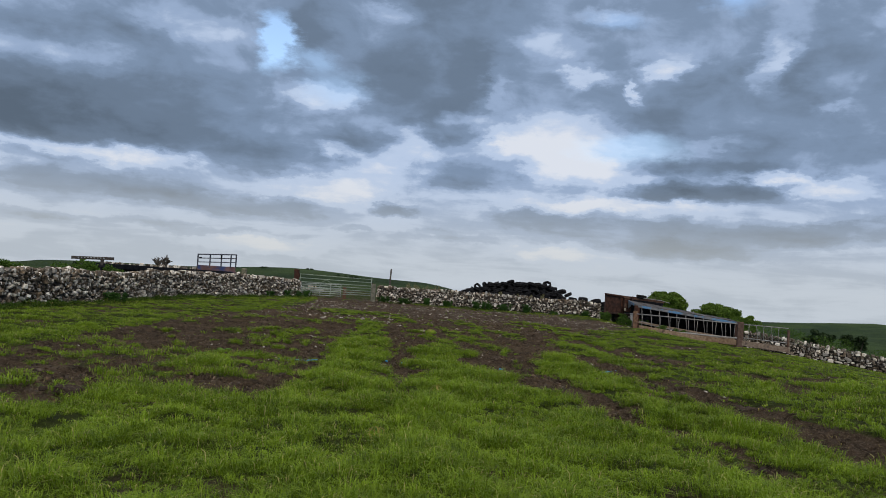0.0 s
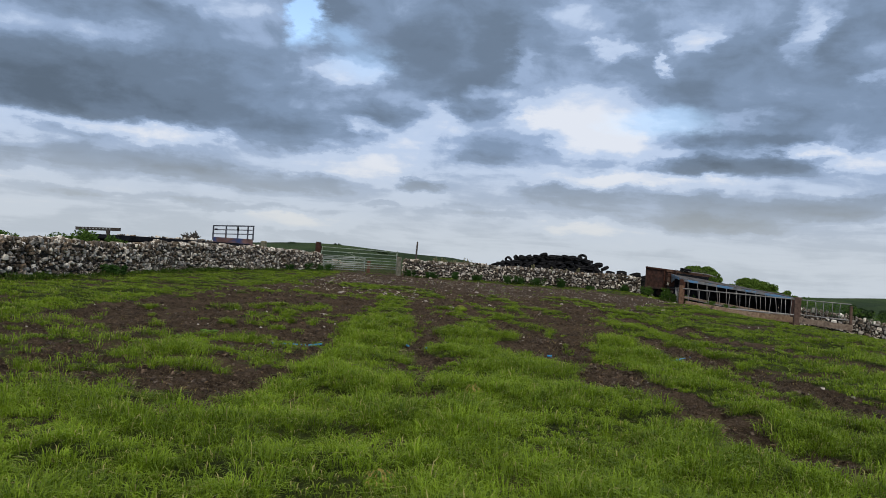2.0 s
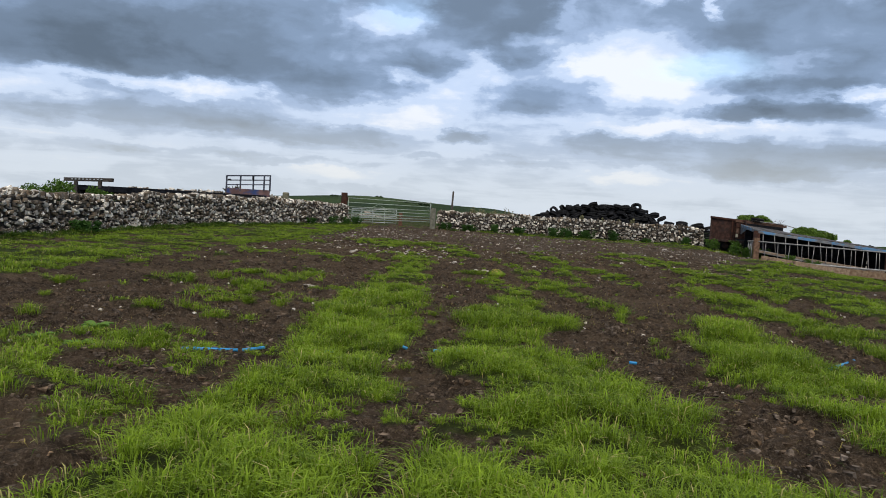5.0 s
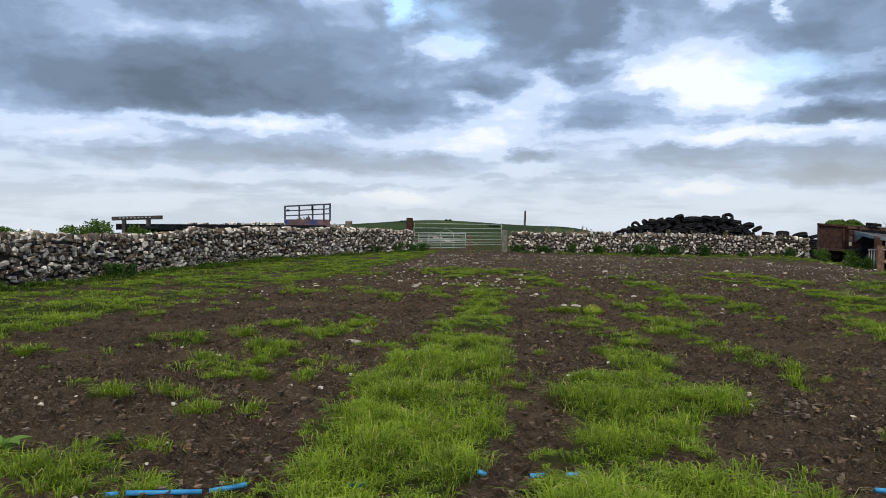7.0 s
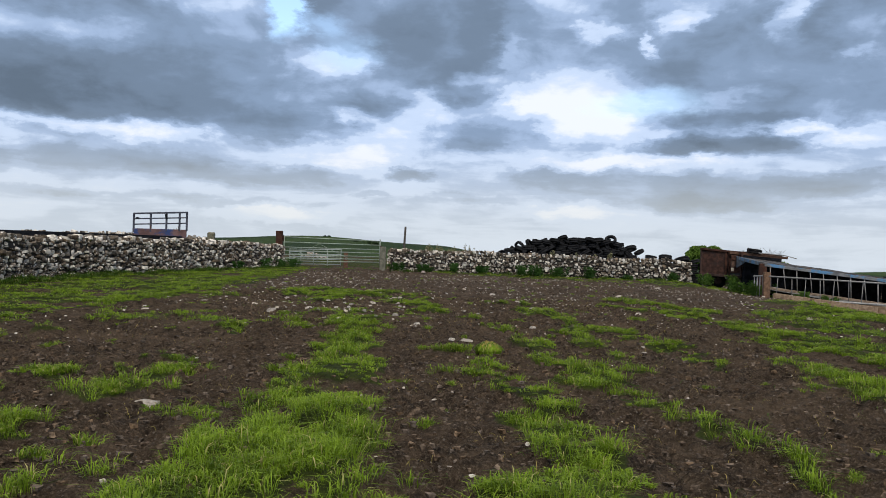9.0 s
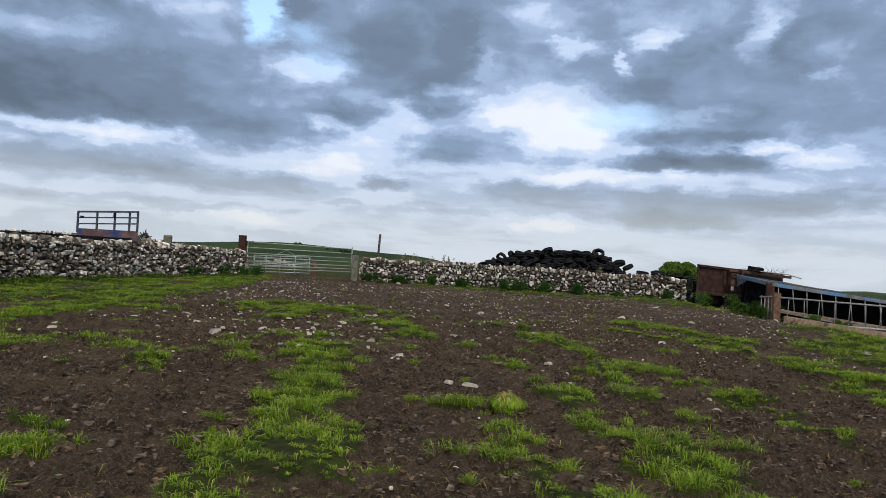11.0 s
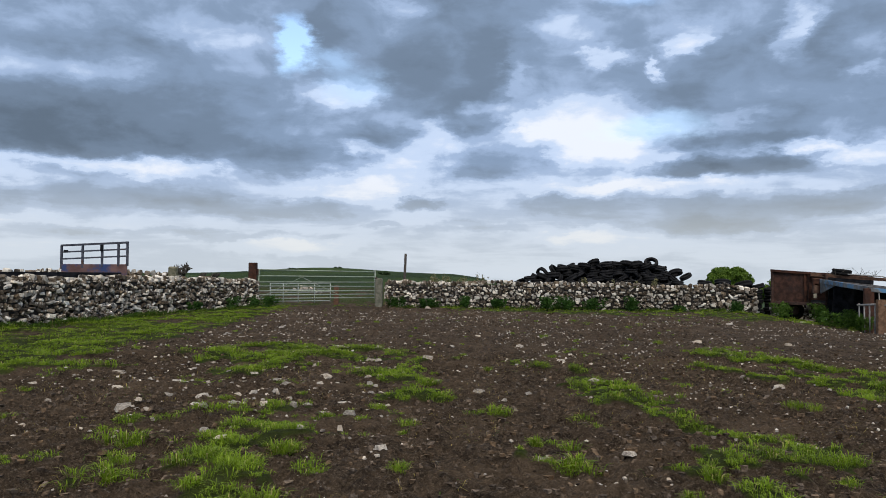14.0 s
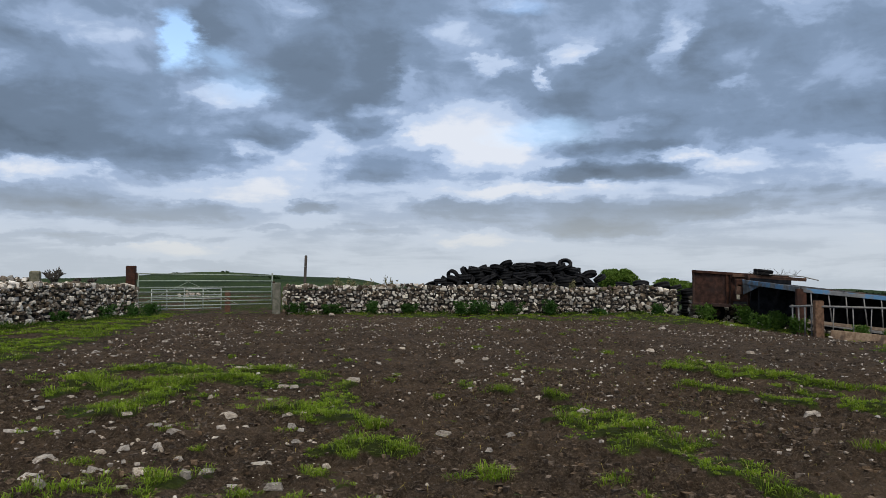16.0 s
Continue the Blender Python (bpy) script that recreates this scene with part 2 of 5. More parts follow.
def ground_material():
    m = bpy.data.materials.new("field_ground")
    m.use_nodes = True
    t = m.node_tree
    p = t.nodes["Principled BSDF"]
    co = mk(t, "ShaderNodeTexCoord").outputs["Object"]
    turf = mk(t, "ShaderNodeAttribute", attribute_name="turf").outputs["Fac"]
    far = mk(t, "ShaderNodeAttribute", attribute_name="pasture").outputs["Fac"]
    n1, n2, n3 = grain(t, co, 0.9, 5), grain(t, co, 7.0, 6, 0.65), grain(t, co, 38.0, 5, 0.7)
    soil = blend(t, fit_range(t, n2, 0.3, 0.7), (0.028, 0.0185, 0.012), (0.155, 0.108, 0.072))
    soil = blend(t, sm(t, "MULTIPLY", fit_range(t, n3, 0.48, 0.66), 0.75), soil, (0.26, 0.195, 0.138))
    soil = blend(t, sm(t, "MULTIPLY", fit_range(t, grain(t, co, 95.0, 4, 0.7), 0.5, 0.36), 0.7), soil, (0.028, 0.018, 0.011))
    soil = blend(t, sm(t, "MULTIPLY", fit_range(t, n1, 0.45, 0.7), 0.5), soil, (0.205, 0.145, 0.097))
    vor = mk(t, "ShaderNodeTexVoronoi")
    wire(t, co, vor.inputs["Vector"])
    vor.inputs["Scale"].default_value = 16.0
    fleck = sm(t, "MULTIPLY", fit_range(t, vor.outputs["Distance"], 0.2, 0.14), fit_range(t, grain(t, co, 2.3, 3), 0.5, 0.62))
    soil = blend(t, fleck, soil, (0.24, 0.20, 0.165))
    green = blend(t, fit_range(t, n2, 0.3, 0.7), (0.026, 0.034, 0.008), (0.075, 0.10, 0.018))
    green = blend(t, sm(t, "MULTIPLY", fit_range(t, n1, 0.4, 0.7), 0.6), green, (0.095, 0.12, 0.022))
    green = blend(t, sm(t, "MULTIPLY", fit_range(t, n3, 0.55, 0.75), 0.5), green, (0.12, 0.12, 0.045))
    mix_at = fit_range(t, sm(t, "ADD", turf, sm(t, "MULTIPLY", sm(t, "SUBTRACT", n2, 0.5), 0.5)), 0.6, 0.95)
    col = blend(t, mix_at, soil, green)
    down = blend(t, fit_range(t, grain(t, co, 0.012, 5, 0.6), 0.35, 0.65), (0.018, 0.036, 0.012), (0.042, 0.070, 0.021))
    col = blend(t, far, col, down)
    wire(t, col, p.inputs["Base Color"])
    p.inputs["Roughness"].default_value, p.inputs["Specular IOR Level"].default_value = 0.95, 0.15
    lumps = None
    for sc, amt in ((8.0, 1.0), (19.0, 0.6)):
        v_ = mk(t, "ShaderNodeTexVoronoi")
        wob = mk(t, "ShaderNodeVectorMath", operation="MULTIPLY_ADD")
        nz = mk(t, "ShaderNodeTexNoise")
        wire(t, co, nz.inputs["Vector"])
        nz.inputs["Scale"].default_value = sc * 1.5
        wire(t, nz.outputs["Color"], wob.inputs[0])
        wob.inputs[1].default_value = (1.2 / sc,) * 3
        wire(t, co, wob.inputs[2])
        wire(t, wob.outputs[0], v_.inputs["Vector"])
        v_.inputs["Scale"].default_value = sc
        k_ = sm(t, "MULTIPLY", v_.outputs["Distance"], -amt)
        lumps = k_ if lumps is None else sm(t, "ADD", lumps, k_)
    b = mk(t, "ShaderNodeBump")
    b.inputs["Strength"].default_value, b.inputs["Distance"].default_value = 1.0, 0.12
    wire(t, sm(t, "ADD", sm(t, "ADD", sm(t, "MULTIPLY", n3, 1.1), n2), lumps), b.inputs["Height"])
    wire(t, b.outputs[0], p.inputs["Normal"])
    return m


def leaf_material(name, low_col, high_col, dry=None, dry_share=0.08, tufts=0.0):
    """Blades and leaves, each with its own tint, lighter towards the light through them."""
    m = bpy.data.materials.new(name)
    m.use_nodes = True
    t = m.node_tree
    p = t.nodes["Principled BSDF"]
    info = mk(t, "ShaderNodeNewGeometry").outputs["Random Per Island"]
    co = mk(t, "ShaderNodeTexCoord").outputs["Object"]
    f = sm(t, "ADD", sm(t, "MULTIPLY", info, 0.55), sm(t, "MULTIPLY", fit_range(t, grain(t, co, 0.8, 4), 0.3, 0.7), 0.45))
    if tufts:
        f = sm(t, "ADD", sm(t, "MULTIPLY", f, 1 - tufts), sm(t, "MULTIPLY", fit_range(t, grain(t, co, 6.0, 3), 0.32, 0.68), tufts))
    col = blend(t, f, low_col, high_col)
    if dry:
        col = blend(t, fit_range(t, sm(t, "FRACT", sm(t, "MULTIPLY", info, 13.7)), 1 - dry_share, 1 - dry_share + 0.02), col, dry)
    wire(t, col, p.inputs["Base Color"])
    p.inputs["Roughness"].default_value, p.inputs["Specular IOR Level"].default_value = 0.62, 0.2
    tr = mk(t, "ShaderNodeBsdfTranslucent")
    wire(t, col, tr.inputs["Color"])
    mx = mk(t, "ShaderNodeMixShader")
    mx.inputs[0].default_value = 0.3
    wire(t, p.outputs[0], mx.inputs[1])
    wire(t, tr.outputs[0], mx.inputs[2])
    wire(t, mx.outputs[0], t.nodes["Material Output"].inputs[0])
    return m


M_GROUND = ground_material()
M_GRASS = leaf_material("grass_blades", (0.042, 0.078, 0.006), (0.325, 0.475, 0.033), (0.44, 0.40, 0.15), 0.05, 0.4)
M_VERGE = leaf_material("verge_blades", (0.020, 0.045, 0.005), (0.085, 0.16, 0.016), (0.30, 0.26, 0.11), 0.06, 0.4)
LIME = dict(colours=((0.042, 0.031, 0.021), (0.20, 0.155, 0.112)), scale=4.0, rough=0.92, bump=0.7, vary=0.55, spots=(0.70, 0.64, 0.56), spot_at=(0.55, 0.60), spot_scale=4.5, pale=(0.62, 0.565, 0.49))
M_STONE = surface("limestone", **LIME)
M_STONES = surface("limestone_rubble", island=True, **LIME)
# wall core, near black: the shade between the stones is put into its colour
M_CORE_SHADE = surface("wall_core_shade", ((0.012, 0.010, 0.009), (0.03, 0.026, 0.022)), 6.0)
M_FIELD = surface("field_limestone", ((0.30, 0.25, 0.20), (0.58, 0.51, 0.43)), 7.0, 0.9, 0.6, vary=0.3, spots=(0.13, 0.09, 0.065), spot_at=(0.56, 0.7))
M_PEBBLE = surface("pebbles", ((0.26, 0.21, 0.165), (0.62, 0.55, 0.47)), 9.0, 0.9, 0.2, vary=0.4, island=True)
M_CLOD = surface("soil_clods", ((0.054, 0.036, 0.024), (0.21, 0.150, 0.102)), 16.0, 0.97, 0.6, vary=0.35, island=True, spec=0.1)

# ---- the lie of the land ----
def hash2(i, j, seed):
    h = (i * 374761393 + j * 668265263 + seed * 974711) & 0x7FFFFFFF
    h = ((h ^ (h >> 13)) * 1274126177) & 0x7FFFFFFF
    return ((h ^ (h >> 16)) & 0xFFFF) / 65535.0


def vnoise(x, y, size, seed=0):
    """Smooth noise from 0 to 1 with lumps of that size."""
    u, v = np.asarray(x) / size + 1000, np.asarray(y) / size + 1000
    i, j = np.floor(u).astype(np.int64), np.floor(v).astype(np.int64)
    a, b = u - i, v - j
    a, b = a * a * (3 - 2 * a), b * b * (3 - 2 * b)
    return (hash2(i, j, seed) * (1 - a) + hash2(i + 1, j, seed) * a) * (1 - b) + (hash2(i, j + 1, seed) * (1 - a) + hash2(i + 1, j + 1, seed) * a) * b


def cells(x, y, size, seed=0):
    """Distance to the nearest of a scatter of points, in units of size."""
    u, v = np.asarray(x) / size + 1000, np.asarray(y) / size + 1000
    i, j = np.floor(u).astype(np.int64), np.floor(v).astype(np.int64)
    best = np.full(np.shape(u), 9.0)
    for di in (-1, 0, 1):
        for dj in (-1, 0, 1):
            a, b = i + di, j + dj
            best = np.minimum(best, (a + hash2(a, b, seed) - u) ** 2 + (b + hash2(a, b, seed + 9) - v) ** 2)
    return np.sqrt(best)


def sstep(v, a, b):
    q = np.clip((v - a) / (b - a), 0, 1)
    return q * q * (3 - 2 * q)


def strip(x, y, rows):
    """How far (x, y) lies inside a strip given as rows of x, y, half width; positive inside."""
    best = np.full(np.shape(x), -99.0)
    for (ax, ay, aw), (bx, by, bw) in zip(rows, rows[1:]):
        dx, dy = bx - ax, by - ay
        q = np.clip(((x - ax) * dx + (y - ay) * dy) / (dx * dx + dy * dy), 0, 1)
        best = np.maximum(best, aw + (bw - aw) * q - np.hypot(x - ax - q * dx, y - ay - q * dy))
    return best


def inside(x, y, ring):
    """Signed distance to a closed outline, positive inside."""
    hit, dist = np.zeros(np.shape(x), bool), np.full(np.shape(x), 99.0)
    for (ax, ay), (bx, by) in zip(ring, ring[1:] + ring[:1]):
        dx, dy = bx - ax, by - ay
        q = np.clip(((x - ax) * dx + (y - ay) * dy) / (dx * dx + dy * dy), 0, 1)
        dist = np.minimum(dist, np.hypot(x - ax - q * dx, y - ay - q * dy))
        hit ^= ((ay > y) != (by > y)) & (x < dx * (y - ay) / (dy if dy else 1e-9) + ax)
    return np.where(hit, dist, -dist)


BARE = [(-7.3, 11.5), (-7.9, 21), (-8.4, 27), (-7.4, 33), (-7.4, 44), (-9.2, 58), (-4.6, 58.5), (0, 53.6), (3.4, 51.4), (6.5, 49.6), (10, 47.4),
        (12.5, 46.5), (20, 44.5), (19, 41.5), (13, 40.4), (9, 39), (7.6, 36), (6.2, 32), (4.7, 28.8), (4.2, 27), (3.4, 22.5), (2.9, 19.5), (2.3, 17.4), (.4, 16.6), (-.3, 15.2), (-1.0, 14.4), (-2.05, 14.6), (-2.25, 13.5), (-2.5, 10.6), (-5.4, 9.8)]
BARE_STRIPS = [
    [(-4.7, 8.4, .35), (-4.8, 12, .4), (-4.9, 17, .55), (-5.3, 23, .5)],
    [(-2.4, 9.6, .28), (-2.6, 13.5, .5), (-2.9, 18.5, .5), (-3.3, 24, .5), (-3.6, 31, .5)],
    [(-.4, 10.5, .06), (-.5, 12, .16), (-.72, 16, .24), (-.88, 20, .36), (-.8, 22, .6), (-.65, 23.5, .85), (-.5, 27, 1.0)],
    [(3.3, 8.2, .1), (2.7, 9.8, .3), (2.15, 12.3, .46), (1.6, 15.7, .52), (1.3, 18.5, .5), (1.1, 21.5, .42), (1.2, 23.5, .5), (1.1, 26, .6), (.6, 29, .8)],
    [(5.4, 7.0, .35), (4.9, 9.6, .58), (4.45, 13, .52), (3.95, 17, .44), (3.1, 21.3, .38), (2.35, 23.2, .3), (1.95, 24.8, .42), (1.75, 28, .45)],
    [(7.4, 14, .15), (6.2, 19, .3), (4.9, 23, .35), (3.7, 26, .45), (2.95, 29, .45), (2.2, 32, .4)],
    [(9.4, 22, .2), (7.6, 26, .35), (5.7, 29.6, .4), (3.9, 31.6, .5), (2.4, 33, .4)],
    [(12, 27, .2), (9.2, 30.4, .3), (6.6, 33.1, .28), (4, 34.3, .3)],
    [(10.8, 33, .2), (8.2, 34.7, .3), (5.6, 35.6, .4)],
    [(-7.6, 9, .1), (-7.0, 13, .3), (-6.6, 17, .5)],
    [(2.7, 7.9, .2), (3.1, 7.5, .3), (3.5, 7.5, .1)]]
GRASS_STRIPS = [
    [(-1.42, 15.29, 0.58), (-1.64, 16.11, 0.63), (-1.77, 17, 0.7), (-1.84, 18.04, 0.66), (-1.81, 18.54, 0.65), (-1.76, 19.5, 0.6), (-1.82, 20.6, 0.6), (-1.99, 22.2, 0.46), (-2.14, 24.11, 0.32), (-2.38, 26.64, 0.24), (-2.76, 30.01, 0.26)],
    [(0.15, 15.6, 0.66), (0.12, 16.46, 0.63), (0.09, 17.82, 0.66), (0.11, 18.25, 0.61), (0.08, 18.74, 0.49), (0.18, 19.35, 0.3), (0.2, 20.6, 0.24), (0.07, 21.75, 0.16), (-0.21, 23.35, 0.1), (-0.61, 24.56, 0.08)],
    [(1.74, 19.05, 0.19), (1.68, 19.7, 0.15), (1.6, 20.29, 0.16), (1.45, 21.02, 0.18), (1.23, 21.91, 0.09)]]
GRASS_RIDGES = [
    [(1.2, 21.6, 0.2), (0.8, 22.52, 0.28), (0.81, 22.84, 0.3), (0.72, 23.22, 0.28), (0.63, 23.81, 0.28), (0.5, 24.56, 0.28), (0.4, 25.27, 0.28), (0.26, 25.88, 0.2)],
    [(1.15, 25.34, 0.23), (1.45, 26.28, 0.26)],
    [(1.25, 23.93, 0.15), (1.46, 24.53, 0.13)],
    [(1.4, 23.53, 0.14), (1.44, 23.77, 0.11)],
    [(1.49, 23.11, 0.15), (1.6, 23.46, 0.12)],
    [(0.07, 34.76, 0.22), (1.05, 32.71, 0.22), (1.39, 30.94, 0.22), (1.57, 29.84, 0.22), (1.84, 28.89, 0.22), (2.1, 28.26, 0.22), (2.24, 27.56, 0.26), (2.35, 27.23, 0.23)],
    [(3.04, 34.2, 0.22), (3.52, 33.39, 0.22), (3.76, 32.34, 0.22)],
    [(4.51, 35.65, 0.22), (4.75, 34.33, 0.22), (5.08, 33.51, 0.22), (5.14, 32.55, 0.22)]]
GRASS_LINES = [
    [(0.45, 32.78, 0.22), (1.35, 30.54, 0.22), (1.83, 29.07, 0.22), (2.15, 27.47, 0.22), (2.35, 26.32, 0.22), (2.67, 25.63, 0.25), (2.6, 24.61, 0.19), (2.43, 23.58, 0.13)],
    [(1.33, 28.3, 0.22), (1.42, 27.44, 0.22), (1.44, 26.71, 0.29)],
    [(3.81, 37.01, 0.22), (4.38, 32.9, 0.22), (4.58, 30.69, 0.22), (4.57, 28.72, 0.22), (4.56, 27.26, 0.22), (4.67, 26.32, 0.25)],
    [(-1.45, 31.55, 0.36), (-1.26, 30.67, 0.22), (-1.82, 33.25, 0.45), (-2.29, 35.18, 0.74), (-4.07, 36.79, 1.27)],
    [(-4.07, 36.79, 1.27), (-4.46, 35.28, 1.07), (-4.15, 33.78, 0.76)],
    [(-2.69, 29.83, 0.36), (-2.53, 28.67, 0.28), (-2.43, 28, 0.2)],
    [(-2.27, 27.36, 0.17), (-2.26, 27.53, 0.15)]]
GRASS_ARCH = [
    [(-1.69, 22.48, 0.24), (-1.86, 23.12, 0.19), (-1.89, 24.01, 0.24), (-2.04, 24.79, 0.28), (-2.28, 25.53, 0.22)],
    [(-2.58, 24.75, 0.2), (-2.48, 24.24, 0.1)],
    [(-1.29, 29.94, 0.2), (-1.34, 30.86, 0.33), (-1.46, 31.86, 0.38), (-1.56, 33.2, 0.26)],
    [(-5.11, 34.98, 0.3), (-4.07, 34.36, 0.3), (-3.5, 34.29, 0.3), (-4.8, 33.58, 0.3)],
    [(-4.12, 37.09, 0.3), (-2.73, 35.36, 0.3), (-1.88, 34.34, 0.3)],
    [(-8.3, 34.25, 0.3), (-6.79, 33.21, 0.3), (-6.01, 33.64, 0.3)],
    [(-10.35, 37.21, 0.3), (-9.34, 38.72, 0.3), (-7.71, 40.57, 0.3)]]
TUFTS = [(-5.33, 20.25, 0.24), (-4.5, 18.97, 0.27), (-4.01, 18.56, 0.25), (-3.63, 18.34, 0.16), (-5.04, 22.06, 0.24), (-4.72, 21.93, 0.24), (-3.96, 21.25, 0.3), (-3.73, 21.53, 0.23), (-3.7, 22.57, 0.25), (-6.57, 25.23, 0.23), (-4.58, 17.47, 0.14), (-3.52, 17.02, 0.13), (-3.71, 16.04, 0.12), (-6.66, 19.36, 0.26), (-6.78, 19.04, 0.19), (-3.67, 15.46, 0.2), (-3.65, 15.71, 0.14), (-3.03, 15.42, 0.13), (-3.3, 17.5, 0.07), (-5.13, 17.93, 0.11), (-4.28, 26.38, 0.28), (-7.37, 22.63, 0.26), (-4.04, 17.58, 0.1), (-3.48, 19.18, 0.12), (-4.03, 19.85, 0.13), (-3.93, 19.07, 0.15), (-3.23, 18.75, 0.1), (-3.94, 19.64, 0.18), (-3.99, 20.08, 0.16), (-3.32, 19.71, 0.1), (-4.13, 21.52, 0.23)]
TUFTS_MORE = [(-4.76, 21.8, 0.27), (-5.02, 21.05, 0.13), (-3.9, 22.54, 0.23), (-4.16, 26.05, 0.2), (-2.7, 22.97, 0.07), (-2.45, 23.04, 0.08), (-2.45, 22.76, 0.14), (-2.75, 23.63, 0.08), (-2.44, 23.97, 0.08), (-0.72, 24.58, 0.21), (-0.48, 24.1, 0.09), (-0.81, 24.9, 0.12), (-0.57, 22.81, 0.1), (-0.45, 22.65, 0.1), (-0.1, 22.71, 0.14), (-2.04, 26.52, 0.1), (-2.79, 27.64, 0.22), (-2.31, 27.97, 0.23), (-3.29, 27.1, 0.17), (-1.23, 31.74, 0.19), (-3.73, 28.36, 0.13), (-3.33, 27.14, 0.11), (-3.85, 29.43, 0.09), (-3.02, 28.64, 0.11), (-1.33, 29.01, 0.11), (-1.3, 29.29, 0.09), (0.14, 28.36, 0.12), (0.07, 27.58, 0.13), (1.13, 27.31, 0.14), (-0.33, 29.99, 0.11), (-1.18, 27.5, 0.06)]
GRASS_STRIPS = GRASS_STRIPS + GRASS_RIDGES + GRASS_LINES + GRASS_ARCH
TUFTS = TUFTS + TUFTS_MORE


def turf_at(x, y):
    """1 where grass grows, 0 where the soil is bare."""
    x, y = np.asarray(x, float), np.asarray(y, float)
    jx = x + (vnoise(x, y, .8, 3) - .5) * .42 + (vnoise(x, y, .22, 4) - .5) * .55
    jy = y + (vnoise(x, y, .8, 5) - .5) * .6 + (vnoise(x, y, .22, 6) - .5) * .55
    g = 0.97 - .55 * sstep(vnoise(x, y, .7, 31), .56, .8) * (.45 + .85 * sstep(y, 9, 20))
    g = np.minimum(g, 1 - 0.92 * sstep(inside(jx, jy, BARE), -.15, .25))
    for rows in BARE_STRIPS:
        g = np.minimum(g, 1 - 0.95 * sstep(strip(jx, jy, rows), -.18, .08))
    # scattered growth left in the bare soil
    left = sstep(vnoise(x, y, .45, 11) + .07 * (1 - sstep(y, 25, 30)) + .03 * (1 - sstep(y, 15, 18)), .60, .76) * (0.75 - 0.3 * sstep(y, 27, 36)) * (vnoise(x, y, .17, 12) > .3)
    g = np.maximum(g, left * sstep(vnoise(x, y, 1.9, 13), .3, .55) * (1 - .8 * sstep(x, -2.0, -1.2) * (1 - sstep(y, 33, 37))) * (1 - .3 * sstep(-x, 2.2, 2.8) * sstep(y, 14, 17) * (1 - sstep(y, 23, 26))))
    for rows in GRASS_STRIPS:
        gaps = .3 + .7 * sstep(vnoise(x, y, .34, 41), .30, .52) if rows[0][1] > 18 and rows[0][1] != 21.6 else .6 + .4 * sstep(vnoise(x, y, .3, 42), .18, .36)
        g = np.maximum(g, sstep(strip(jx, jy, rows), -.1, .12) * gaps)
    for a, b, r in TUFTS:
        g = np.maximum(g, sstep(r - np.hypot(jx - a, jy - b), -.08, .1))
    return g


def land(x, y):
    """The height of the ground, without clods."""
    x, y = np.asarray(x, float), np.asarray(y, float)
    z = -.08 + (vnoise(x, y, 5, 20) - .5) * .10 - .118 * np.clip(x - 9.8, 0, 24) + .012 * np.clip(-x - 9, 0, 10)
    z = z - .09 * np.exp(-((y - 15.8) / 1.8) ** 2) * sstep(8 - np.abs(x), 0, 4)
    r, a = np.hypot(x, y - 15), np.degrees(np.arctan2(x, y - 15))
    z = z - sstep(r, 75 - 22 * sstep(a, 12, 24), 420 - 230 * sstep(a, 12, 24)) * (14 + 36 * sstep(a, 8, 26) + 10 * sstep(-a, 26, 40)) * (1 + (vnoise(x, y, 140, 21) - .5) * .35)
    hill = np.exp(-((a + 10.5) / 5.5) ** 2) * 6.3 + (vnoise(x, y, 90, 26) - .5) * 1.6
    z = z + sstep(r, 420, 720) * (14 + hill) * sstep(-a, -6, 2) * (1 - sstep(-a, 27, 38)) * (1 - sstep(r, 900, 1500))
    ridge = 19 + 8 * vnoise(x, y, 300, 22) + 6 * np.exp(-((a - 33) / 6) ** 2)
    z = z + sstep(r, 900, 1700) * ridge * sstep(a, 17, 30) * (1 - sstep(r, 1900, 2700)) - 50 * sstep(r, 1900, 3400)
    return z


def clods(x, y, g):
    return (1 - g) * (-.075 + (vnoise(x, y, .5, 23) - .5) * .10 + (.45 - cells(x, y, .19, 24)) * .11 + (.45 - cells(x + 3, y, .115, 27)) * .085 + (vnoise(x, y, .06, 28) - .5) * .035) + g * ((vnoise(x, y, .34, 25) - .5) * .13 + (vnoise(x, y, .9, 29) - .5) * .07)


def ground_z(x, y):
    return land(x, y) + clods(np.asarray(x, float), np.asarray(y, float), turf_at(x, y))


def mesh_from(name, verts, faces, material=None, smooth=True):
    """A mesh from arrays; faces is an (n, k) array of indices."""
    me = bpy.data.meshes.new(name)
    verts, faces = np.asarray(verts, np.float32), np.asarray(faces, np.int32)
    n, k = faces.shape
    me.vertices.add(len(verts))
    me.vertices.foreach_set("co", verts.ravel())
    me.loops.add(n * k)
    me.loops.foreach_set("vertex_index", faces.ravel())
    me.polygons.add(n)
    me.polygons.foreach_set("loop_start", np.arange(0, n * k, k, dtype=np.int32))
    me.polygons.foreach_set("use_smooth", np.full(n, smooth))
    me.update(calc_edges=True)
    if material:
        me.materials.append(material)
    return me


def axis(lo, fine_lo, fine_hi, hi, step, grow):
    mid = np.arange(fine_lo, fine_hi, step)
    up, d, q = [], step, fine_hi
    while q < hi:
        up.append(q)
        d *= grow
        q += d
    down, d, q = [], step, fine_lo
    while q > lo:
        d *= grow
        q -= d
        down.append(q)
    return np.concatenate([down[::-1], mid, up, [hi]])


